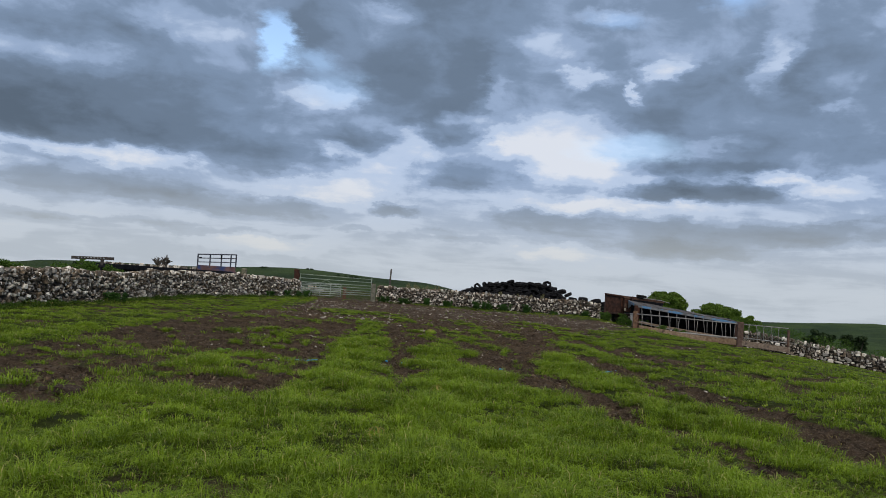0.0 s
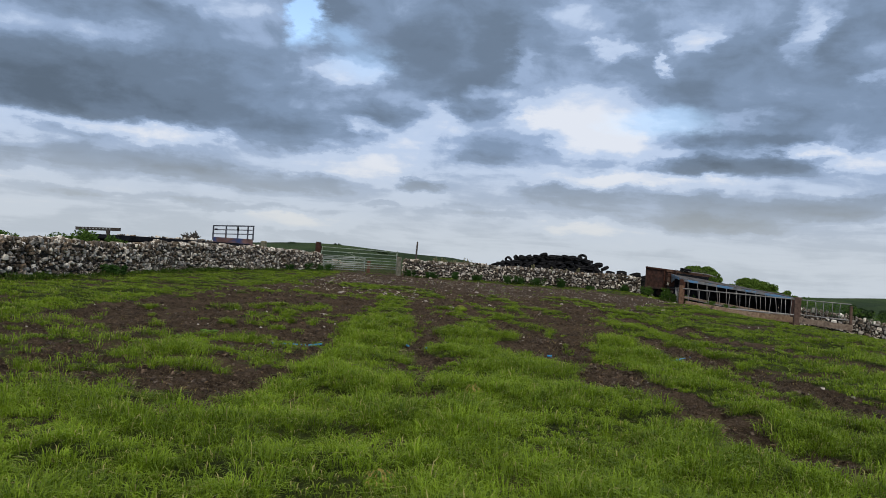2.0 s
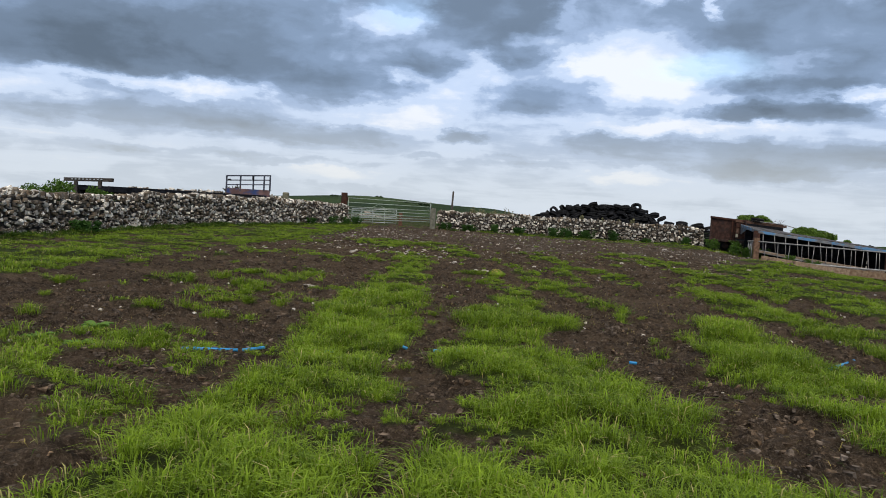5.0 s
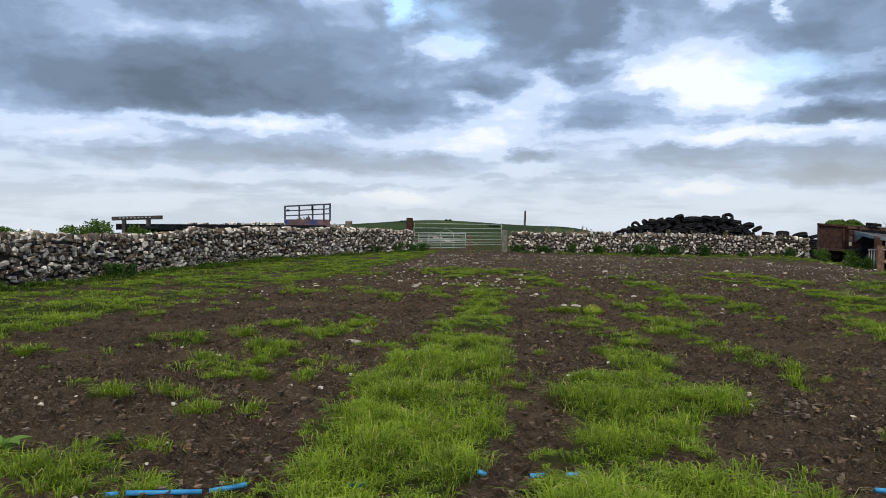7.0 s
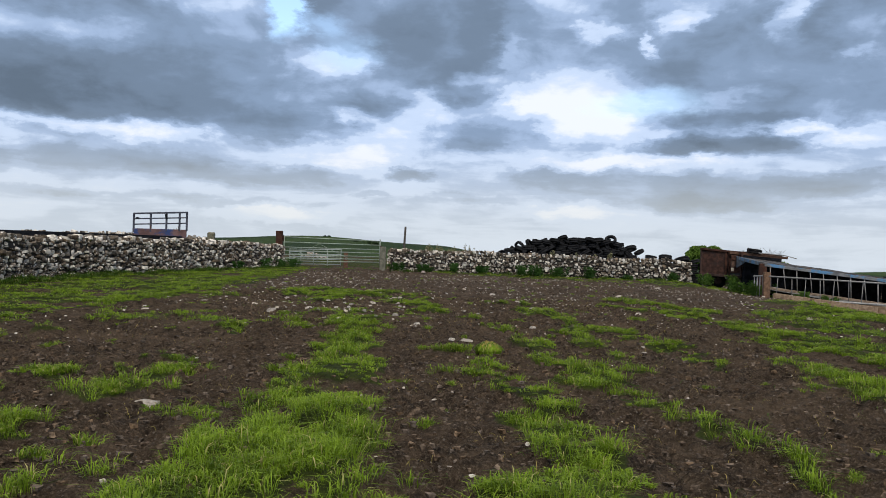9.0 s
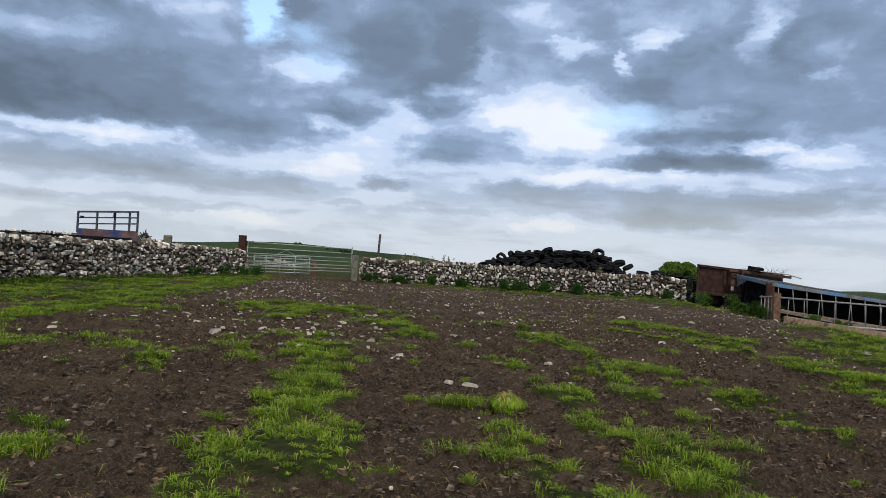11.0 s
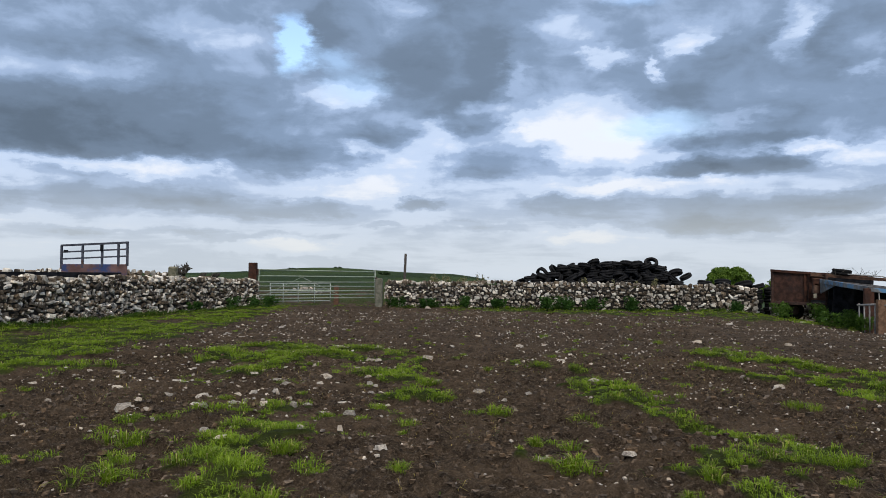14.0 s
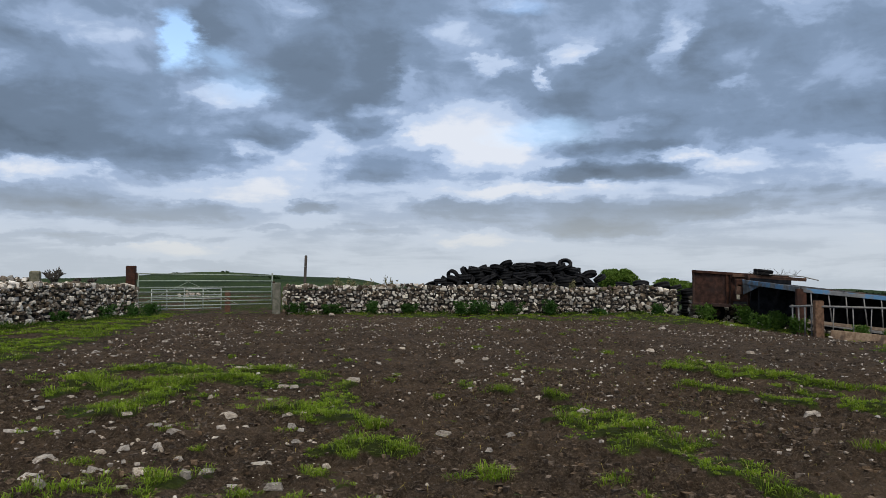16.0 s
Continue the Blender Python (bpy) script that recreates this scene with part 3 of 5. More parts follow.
def build_ground():
    xs, ys = axis(-2600, -6.4, 5.0, 2600, .05, 1.10), axis(-500, 9, 35, 4200, .05, 1.06)
    gx, gy = np.meshgrid(xs, ys)
    g = turf_at(gx, gy)
    far = sstep(np.hypot(gx, gy - 15), 60, 130)
    gz = land(gx, gy) + clods(gx, gy, g) * (1 - far)
    w, h = len(xs), len(ys)
    i = (np.arange(h - 1)[:, None] * w + np.arange(w - 1)[None]).ravel()
    me = mesh_from("ground", np.stack([gx, gy, gz], -1).reshape(-1, 3), np.stack([i, i + 1, i + w + 1, i + w], -1), M_GROUND)
    for label, values in (("turf", g), ("pasture", far)):
        at = me.attributes.new(label, "FLOAT", "POINT")
        at.data.foreach_set("value", values.astype(np.float32).ravel())
    return tagged(new("ground", me), "rough green pasture with bare brown soil strips", "ground", kind="structure")


ground = build_ground()


def part(name, data, parent, label="", m=None, kind=""):
    """Links a mesh as one part under a thing or part."""
    ob = new(name, data)
    ob.parent = parent
    if m is not None:
        ob.matrix_basis = m
    return tagged(ob, label, kind=kind)


# ---- dry stone walls ----
def rock_mesh(name, seed, material, flat=0.0, round_=0.1):
    """One rough stone, 1 m in each direction, with knocked-off corners."""
    r = random.Random(seed)
    bm = bmesh.new()
    bmesh.ops.create_cube(bm, size=1.0)
    for v in bm.verts:
        v.co = Vector((v.co.x * r.uniform(.5, 1.08), v.co.y * r.uniform(.75, 1.0), v.co.z * r.uniform(.5, 1.08)))
        if flat and v.co.z > 0:
            v.co.x *= 1 - flat * r.random()
            v.co.y *= 1 - flat * r.random()
    bmesh.ops.bevel(bm, geom=bm.edges[:], offset=round_, segments=1, affect="EDGES", profile=0.5)
    for v in bm.verts:
        v.co += Vector((r.uniform(-.05, .05), r.uniform(-.05, .05), r.uniform(-.05, .05)))
    bmesh.ops.triangulate(bm, faces=bm.faces[:])
    me = bpy.data.meshes.new(name)
    bm.to_mesh(me)
    bm.free()
    me.materials.append(material)
    return me


def mesh_arrays(me):
    v = np.zeros(len(me.vertices) * 3, np.float32)
    me.vertices.foreach_get("co", v)
    f = np.array([p.vertices[:] for p in me.polygons], np.int32)
    return v.reshape(-1, 3), f


ROCKS = [rock_mesh("wall_stone", 40 + i, M_STONE) for i in range(14)]
ROCK_ARRAYS = [mesh_arrays(me) for me in ROCKS]


def joined(name, poses, arrays, material, parent=None, pick=None):
    """Many small pieces as one mesh of kind stuff. poses: (n, 4, 4) array."""
    vs, fs, at = [], [], 0
    for k, m in enumerate(poses):
        v, f = arrays[k % len(arrays)] if pick is None else arrays[pick[k]]
        vs.append(v @ m[:3, :3].T + m[:3, 3])
        fs.append(f + at)
        at += len(v)
    ob = new(name, mesh_from(name, np.concatenate(vs), np.concatenate(fs), material, smooth=False))
    ob.parent = parent
    return tagged(ob, kind="stuff")


def along(path):
    """Segments of a path with their running lengths."""
    s, rows = 0.0, []
    for (ax, ay), (bx, by) in zip(path, path[1:]):
        n = math.hypot(bx - ax, by - ay)
        rows.append((s, s + n, Vector((ax, ay, 0)), Vector(((bx - ax) / n, (by - ay) / n, 0))))
        s += n
    return rows, s


def dry_wall(name, label, path, height, side, near, thick=0.5, size=1.0, seed=1, rise=0.0):
    """A dry stone wall along path. side: +1 or -1, the face towards the field; near: the stretch of its length whose stones are parts of their own."""
    r = random.Random(seed)
    rows, total = along(path)

    def place(s):
        for a, b, p, d in rows:
            if s <= b or b == total:
                q = p + d * (s - a)
                return q, d
    def top(s):
        return (height + rise * s / total) * (1 + .16 * (vnoise(s, 7.0 * seed, 2.6, 50 + seed) - .5) + .10 * (vnoise(s, 3.0, .7, 60 + seed) - .5))
    verts, faces, n = [], [], int(total / .6) + 1
    for k in range(n + 1):
        s = min(total, k * total / n)
        p, d = place(s)
        nrm_ = Vector((d.y, -d.x, 0)) * side
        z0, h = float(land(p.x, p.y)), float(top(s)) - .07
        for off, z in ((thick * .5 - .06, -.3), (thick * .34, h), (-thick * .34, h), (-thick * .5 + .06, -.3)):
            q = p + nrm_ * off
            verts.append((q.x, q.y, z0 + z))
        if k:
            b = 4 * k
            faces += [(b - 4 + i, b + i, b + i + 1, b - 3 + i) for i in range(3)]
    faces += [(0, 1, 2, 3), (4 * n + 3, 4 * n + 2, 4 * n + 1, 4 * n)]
    # the core shows through the gaps as painted joint shade
    wall = tagged(new(name, mesh_from(name, verts, faces, M_CORE_SHADE, smooth=False)), label, "wall", kind="structure")
    single, rest, picks = [], [], []
    def lay(s, z, off, sx, sy, sz, lean=0.0, yaw=0.0, pitch_=0.0):
        p, d = place(min(max(s, 0), total))
        nrm_ = Vector((d.y, -d.x, 0)) * side
        q = p + nrm_ * off + Vector((0, 0, float(land(p.x, p.y)) + z))
        m = Matrix.Translation(q) @ Matrix.Rotation(math.atan2(d.y, d.x) + yaw, 4, "Z") @ Euler((pitch_, lean, 0)).to_matrix().to_4x4() @ Matrix.Diagonal((sx, sy, sz, 1))
        k = r.randrange(len(ROCKS))
        if near[0] <= s <= near[1] and len(single) < 300:
            single.append((k, m))
        else:
            rest.append(np.array(m))
            picks.append(k)
    z = -.06
    while z < (height + max(rise, 0)) * 1.1:
        ch = r.uniform(.10, .19) * size
        s = -r.random() * .2
        while s < total:
            w = r.choice((.12, .17, .22, .28, .38)) * r.uniform(.85, 1.15) * size * (1.25 if z < .25 else 1)
            hh, mid = ch * r.uniform(.75, 1.5), s + w / 2
            if z + hh * .6 < top(mid):
                batter = thick * .5 - (thick * .15) * z / height
                lay(mid, z + ch / 2 + r.uniform(-.045, .045), batter - .06 + r.uniform(-.05, .045), w * .91, .24 * size, hh * .87, r.gauss(0, .30), r.gauss(0, .14), r.gauss(0, .1))
            s += w * .96
        z += ch * .93
    # coping stones, set on edge
    s = 0.0
    while s < total:
        w = r.uniform(.10, .30) * size
        hh = r.uniform(.16, .30) * size
        lay(s + w / 2, float(top(s)) + hh * .2, r.uniform(-.06, .06), w, thick * .72, hh, r.gauss(0, .28), r.gauss(0, .2), r.gauss(0, .1))
        s += w * 1.02
    # ends of the wall
    for s_end in (0.0, total):
        z = 0.0
        while z < height:
            for off in (-.14, .1):
                lay(s_end + (.02 if s_end else -.02), z + .08, off, .26, .26, .18, r.gauss(0, .1), r.gauss(0, .2))
            z += .16
    for k, m in single:
        ob = new("stone", ROCKS[k])
        ob.parent, ob.matrix_basis = wall, m
    joined("rubble", rest, ROCK_ARRAYS, M_STONES, wall, picks)
    return wall

# ---- the walls round the field ----
dry_wall("wall_west", "mottled grey and white dry stone limestone wall", [(-13.0, 12), (-13.3, 27), (-13.2, 37), (-12.0, 47.5), (-10.2, 55.2)], 1.0, 1, (15, 36), seed=1, size=.92, rise=.16)
dry_wall("wall_north", "pale grey dry stone limestone wall beside the gate", [(-4.6, 58.4), (0, 56.6), (5.5, 55.4), (11.3, 54.6)], 1.10, 1, (2, 15), seed=2, size=.85, rise=-.12)
dry_wall("wall_east", "low tumbled dry stone wall running downhill", [(12.2, 54.9), (19.8, 52.6), (26, 50), (40, 44)], 0.95, 1, (8, 14), seed=3, size=1.15)
dry_wall("wall_yard", "far rough dry stone wall behind the trailer", [(-24, 55), (-15.0, 57.2)], 1.30, 1, (4, 6), seed=4, size=1.1)

# ---- building blocks ----
def mesh_of(bm, name, material, smooth=False):
    me = bpy.data.meshes.new(name)
    bm.normal_update()
    bm.to_mesh(me)
    bm.free()
    me.materials.append(material)
    if smooth:
        me.polygons.foreach_set("use_smooth", [True] * len(me.polygons))
    return me


def box_bm(size, at=(0, 0, 0), bevel=0.01, bm=None, turn=None):
    """A block with softened edges, joined to bm."""
    bm = bm or bmesh.new()
    m = Matrix.Translation(at) @ (turn.to_4x4() if turn else Matrix()) @ Matrix.Diagonal((*size, 1))
    vs = bmesh.ops.create_cube(bm, size=1.0, matrix=m)["verts"]
    if bevel:
        bmesh.ops.bevel(bm, geom=list({e for v in vs for e in v.link_edges}), offset=min(bevel, min(size) * .4), segments=1, affect="EDGES")
    return bm


def rod_bm(a, b, r, bm=None, sides=8, r2=None):
    """A round bar from a to b, joined to bm."""
    bm = bm or bmesh.new()
    a, b = Vector(a), Vector(b)
    m = Matrix.Translation((a + b) / 2) @ (b - a).to_track_quat("Z", "Y").to_matrix().to_4x4()
    bmesh.ops.create_cone(bm, cap_ends=True, segments=sides, radius1=r, radius2=r if r2 is None else r2, depth=(b - a).length, matrix=m)
    return bm


def beam_bm(a, b, w, h, bm=None, bevel=.008):
    """A squared bar from a to b, w wide and h high."""
    a, b = Vector(a), Vector(b)
    d = b - a
    x = d.normalized()
    side_ = x.cross(Vector((0, 0, 1)))
    if side_.length < .05:
        side_ = Vector((1, 0, 0))
    side_.normalize()
    turn = Matrix((x, side_, side_.cross(x))).transposed()
    turn.col[2] = x.cross(side_)
    return box_bm((d.length, w, h), (a + b) / 2, bevel, bm, turn)


def empty(name, at, label, category, group=""):
    ob = new(name)
    ob.matrix_basis = Matrix.Translation(at)
    return tagged(ob, label, category, group)


def sub(thing, name, bm, material, label="", smooth=False):
    """A part built in world coordinates, hung under a thing that stands anywhere."""
    ob = new(name, mesh_of(bm, name, material, smooth))
    ob.parent = thing
    ob.matrix_parent_inverse = Matrix.Identity(4)
    root = thing.matrix_basis if thing.parent is None else thing.parent.matrix_basis @ thing.matrix_basis
    ob.matrix_basis = root.inverted()
    return tagged(ob, label)


def gz(x, y):
    return float(ground_z(np.array([x]), np.array([y]))[0])


# ---- more materials ----
M_RUST = surface("rusty_steel", ((0.030, 0.014, 0.010), (0.085, 0.037, 0.024)), 5.0, 0.9, 0.35, vary=0.1, spots=(0.04, 0.022, 0.018), spot_at=(0.5, 0.66))
M_GALV = surface("galvanised_tube", ((0.34, 0.37, 0.37), (0.52, 0.55, 0.54)), 12.0, 0.5, 0.1, metal=0.5, vary=0.08, spots=(0.22, 0.24, 0.2), spot_at=(0.6, 0.72))
M_GREENGALV = surface("weathered_gate_tube", ((0.22, 0.27, 0.22), (0.38, 0.43, 0.36)), 12.0, 0.6, 0.1, metal=0.3, vary=0.08)
M_WOOD = surface("weathered_timber", ((0.17, 0.11, 0.07), (0.32, 0.235, 0.16)), 9.0, 0.9, 0.5, vary=0.15, spots=(0.09, 0.065, 0.05))
M_POST = surface("brown_post_timber", ((0.10, 0.055, 0.032), (0.21, 0.125, 0.078)), 9.0, 0.9, 0.5, spots=(0.06, 0.04, 0.03))
M_DARKWOOD = surface("dark_brown_timber", ((0.075, 0.038, 0.024), (0.15, 0.08, 0.05)), 9.0, 0.9, 0.5, vary=0.1)
M_POLE = surface("tarred_pole", ((0.035, 0.03, 0.027), (0.08, 0.068, 0.06)), 9.0, 0.9, 0.4)
M_CONCRETE = surface("mossy_concrete", ((0.10, 0.10, 0.065), (0.21, 0.195, 0.145)), 7.0, 0.95, 0.5, vary=0.1)
M_TYRE = surface("old_tyre_rubber", ((0.006, 0.006, 0.007), (0.018, 0.018, 0.020)), 6.0, 0.8, 0.3, vary=0.4, spec=0.15)
# dark trailer bed; also stands in for the shade inside wagon and shelter
M_BED_AND_SHADE = surface("dark_bed_and_inner_shade", ((0.008, 0.009, 0.011), (0.024, 0.025, 0.03)), 5.0, 0.9, 0.3, spec=0.05)
M_PRIMER = surface("rusty_blue_sheet", ((0.10, 0.055, 0.052), (0.19, 0.11, 0.10)), 2.6, 0.75, 0.2, spots=(0.035, 0.06, 0.16), spot_at=(0.5, 0.6), spot_scale=1.2)
M_BLUEFRAME = surface("dull_blue_frame", ((0.035, 0.04, 0.058), (0.08, 0.085, 0.11)), 6.0, 0.7, 0.2, spots=(0.09, 0.045, 0.03))
M_BLUEROOF = surface("peeling_blue_paint", ((0.10, 0.105, 0.11), (0.22, 0.225, 0.23)), 3.0, 0.7, 0.25, spots=(0.10, 0.23, 0.40), spot_at=(0.5, 0.6), spot_scale=1.6)
M_ROOF = surface("old_roof_sheet", ((0.04, 0.037, 0.037), (0.11, 0.104, 0.10)), 3.0, 0.8, 0.3, spots=(0.11, 0.05, 0.03), spot_at=(0.55, 0.7))
M_BAR = surface("pale_steel_bar", ((0.19, 0.185, 0.18), (0.36, 0.35, 0.335)), 12.0, 0.65, 0.15, vary=0.15, spots=(0.20, 0.11, 0.07), spot_at=(0.6, 0.72))
M_PIPE = surface("blue_water_pipe", ((0.03, 0.22, 0.48), (0.06, 0.34, 0.62)), 6.0, 0.45, 0.05, spots=(0.20, 0.20, 0.19), spot_at=(0.58, 0.72))
M_PLATE = surface("pale_plate", ((0.42, 0.37, 0.27), (0.55, 0.50, 0.40)), 14.0, 0.7, 0.1)
M_NETTLE = leaf_material("nettle_leaves", (0.018, 0.055, 0.010), (0.050, 0.12, 0.018))
M_BUSH = leaf_material("bush_leaves", (0.035, 0.085, 0.012), (0.10, 0.18, 0.024))
M_TREE = leaf_material("tree_leaves", (0.06, 0.12, 0.016), (0.15, 0.235, 0.034))
M_FARTREE = leaf_material("far_tree_leaves", (0.022, 0.042, 0.018), (0.045, 0.075, 0.026))
M_DOCK = leaf_material("dock_leaves", (0.085, 0.18, 0.03), (0.19, 0.32, 0.07))
M_STRAW = leaf_material("straw_blades", (0.30, 0.24, 0.06), (0.52, 0.42, 0.13), (0.10, 0.2, 0.03), 0.25)
M_BARK = surface("bark", ((0.05, 0.042, 0.035), (0.11, 0.095, 0.08)), 5.0, 0.95, 0.5)
M_DUNG = surface("trodden_mud", ((0.03, 0.02, 0.014), (0.075, 0.05, 0.036)), 8.0, 0.9, 0.8)

# ---- gateway ----
def gate_post():
    z = gz(-10.45, 55.9)
    p = empty("gate_post", (-10.45, 55.9, z), "rusty square steel gate post beside the stone wall", "post")
    sub(p, "shaft", box_bm((.34, .30, 2.1), (-10.45, 55.9, z + .92), .02), M_RUST)
    sub(p, "hinge", rod_bm((-10.24, 55.86, 1.35), (-10.24, 55.86, 1.62), .055), M_RUST, "rusty hinge tube")
    sub(p, "bracket", box_bm((.10, .12, .16), (-10.27, 55.88, 1.48), .01), M_RUST)
    z = gz(-4.98, 57.7)
    q = empty("gate_post", (-4.98, 57.7, z), "squat mossy concrete gate post", "post")
    sub(q, "shaft", box_bm((.34, .30, 1.5), (-4.98, 57.7, z + .62), .04), M_CONCRETE)
    sub(q, "latch", rod_bm((-5.14, 57.6, 1.22), (-5.05, 57.56, 1.22), .03), M_RUST, "small rusty latch")
    z = gz(-14.6, 57.2)
    s = empty("gate_post", (-14.6, 57.2, z), "grey stone gate stoop in the yard wall", "post")
    sub(s, "shaft", box_bm((.38, .36, 1.9), (-14.6, 57.2, z + .72), .06), M_CONCRETE)


def field_gate():
    """The wide tubular gate across the gap."""
    a, b = Vector((-10.2, 55.95, 0)), Vector((-5.15, 57.62, 0))
    g = empty("field_gate", (a.x, a.y, gz(a.x, a.y)), "wide weathered tubular steel field gate, closed", "gate")
    def at(q, z):
        return a + (b - a) * q + Vector((0, 0, z))
    tops = [(1.58, 1.50), (1.30, 1.27), (1.02, 1.02), (.84, .82), (.62, .62), (.44, .46), (.27, .31)]
    for zl, zr in tops:
        sub(g, "rail", rod_bm(at(0, zl), at(1, zr), .026), M_GREENGALV, smooth=True)
    for q in (0.0, 1.0):
        sub(g, "stile", rod_bm(at(q, .25), at(q, 1.6), .032), M_GREENGALV, smooth=True)
    sub(g, "brace", rod_bm(at(.0, .3), at(.36, 1.25), .010), M_GREENGALV)
    sub(g, "brace", rod_bm(at(.36, 1.25), at(.72, .34), .010), M_GREENGALV)


def sheep_hurdle():
    a, b = Vector((-10.9, 60.6, 0)), Vector((-7.75, 60.3, 0))
    z0 = max(gz(a.x, a.y), gz(b.x, b.y)) - .02
    g = empty("sheep_hurdle", (a.x, a.y, z0), "bright galvanised sheep hurdle standing behind the gate", "gate")
    def at(q, z):
        return a + (b - a) * q + Vector((0, 0, z0 + z + .06 * q))
    for k in range(7):
        sub(g, "rail", rod_bm(at(0, .08 + .148 * k), at(1, .08 + .148 * k), .02), M_GALV, smooth=True)
    for q in (0.0, .22, .47, .74, 1.0):
        sub(g, "upright", rod_bm(at(q, 0), at(q, 1.0), .022), M_GALV, smooth=True)
    z = gz(-7.45, 60.3)
    p = empty("timber_post", (-7.45, 60.3, z), "short dark timber post holding the hurdle", "post")
    sub(p, "shaft", box_bm((.24, .22, 1.1), (-7.45, 60.3, z + .42), .02), M_DARKWOOD)


def telegraph_stub():
    z = gz(-3.9, 58.9)
    p = empty("marker_pole", (-3.9, 58.9, z), "thin dark leaning timber pole behind the wall", "pole")
    sub(p, "shaft", rod_bm((-3.93, 58.9, z - .1), (-3.83, 58.9, 2.36), .07, r2=.06, sides=10), M_POLE, smooth=True)
    sub(p, "cap", rod_bm((-3.83, 58.9, 2.36), (-3.828, 58.9, 2.40), .05, sides=10), M_POLE)
    sub(p, "staple", box_bm((.05, .03, .05), (-3.87, 58.83, 1.9), .004), M_GALV, "pale metal staple")


gate_post(), field_gate(), sheep_hurdle(), telegraph_stub()

# ---- tyre heap ----
def tyre_mesh(name, r_out, r_in, width, seed):
    """A worn tyre lying on its side, hollow in the middle, with tread grooves."""
    ro, ri, w, rng_ = r_out, r_in, width / 2, random.Random(seed)
    prof = [(ri, -w * .62), (ri + .04, -w * .95), (ro - .05, -w), (ro, -w * .72), (ro, -w * .3), (ro - .012, -w * .22), (ro - .012, w * .22), (ro, w * .3), (ro, w * .72), (ro - .05, w), (ri + .04, w * .95), (ri, w * .62), (ri + .03, w * .4), (ro - .07, 0), (ri + .03, -w * .4)]
    n, k = 17, len(prof)
    verts, faces = [], []
    for i in range(n):
        a = 2 * math.pi * i / n
        sag = 1 + .03 * math.sin(2 * a + seed)
        for r_, z in prof:
            verts.append((r_ * sag * math.cos(a), r_ * math.sin(a) / sag, z))
        for j in range(k):
            faces.append((i * k + j, i * k + (j + 1) % k, (i + 1) % n * k + (j + 1) % k, (i + 1) % n * k + j))
    return mesh_from(name, verts, [f[::-1] for f in faces], M_TYRE, smooth=True)


TYRES = [tyre_mesh("tyre", .31, .18, .20, 1), tyre_mesh("tyre", .34, .20, .22, 2), tyre_mesh("tyre", .40, .25, .26, 3)]


def tyre(x, y, z, tilt=0.0, spin=0.0, k=0, label="old black car tyre on the heap", group="tyres on the heap"):
    ob = new("tyre", TYRES[k])
    ob.matrix_basis = Matrix.Translation((x, y, z)) @ Euler((tilt, 0, spin)).to_matrix().to_4x4()
    return tagged(ob, label, "tyre", group)


def tyre_heap():
    r = random.Random(8)
    for layer in range(10):
        z = gz(5, 60.5) + .11 + layer * .19
        lo, hi = .2 + layer * .33 + (.7 if layer > 6 else 0), 10.4 - layer * .16
        for row, y in enumerate((59.7 + layer * .09, 60.5 + layer * .04)):
            x = lo + row * .3 + r.random() * .3
            while x < hi:
                tyre(x + r.uniform(-.08, .08), y + r.uniform(-.1, .1), z + r.uniform(-.04, .05), r.gauss(0, .42), r.random() * 6, r.choice((0, 0, 1, 1, 2)))
                x += r.uniform(.58, .74)
    top = gz(5, 60.5) + .11 + 10 * .19
    for x, dz, tilt, k in ((2.9, -.48, 1.1, 0), (3.9, -.25, .1, 1), (4.5, -.2, .2, 0), (5.45, .06, .5, 0), (6.1, -.02, .2, 1), (6.6, .02, .1, 0), (7.1, .0, .3, 1), (8.3, .06, .75, 1),
                            (8.0, -.08, .4, 1), (7.5, -.05, .3, 2), (9.5, -.42, .4, 1), (9.0, -.5, .3, 0), (10.0, -.62, .5, 0), (5.0, -.1, .2, 1)):
        tyre(x, 60.3, top + dz, tilt, x * 3, k)
    # low stacks of tyres standing behind the end of the wall
    for x, y, n, k in ((10.35, 55.75, 6, 1), (11.25, 55.9, 6, 2), (12.6, 56.1, 6, 1), (9.6, 55.9, 6, 0), (11.95, 56.2, 6, 0)):
        for j in range(n):
            tyre(x + r.uniform(-.06, .06), y + r.uniform(-.04, .04), gz(x, y) + .12 + j * .215, r.gauss(0, .06) + (.22 if j == n - 1 else 0), x + j, k, "old black tyre stacked behind the stone wall", "tyres behind the wall")


tyre_heap()

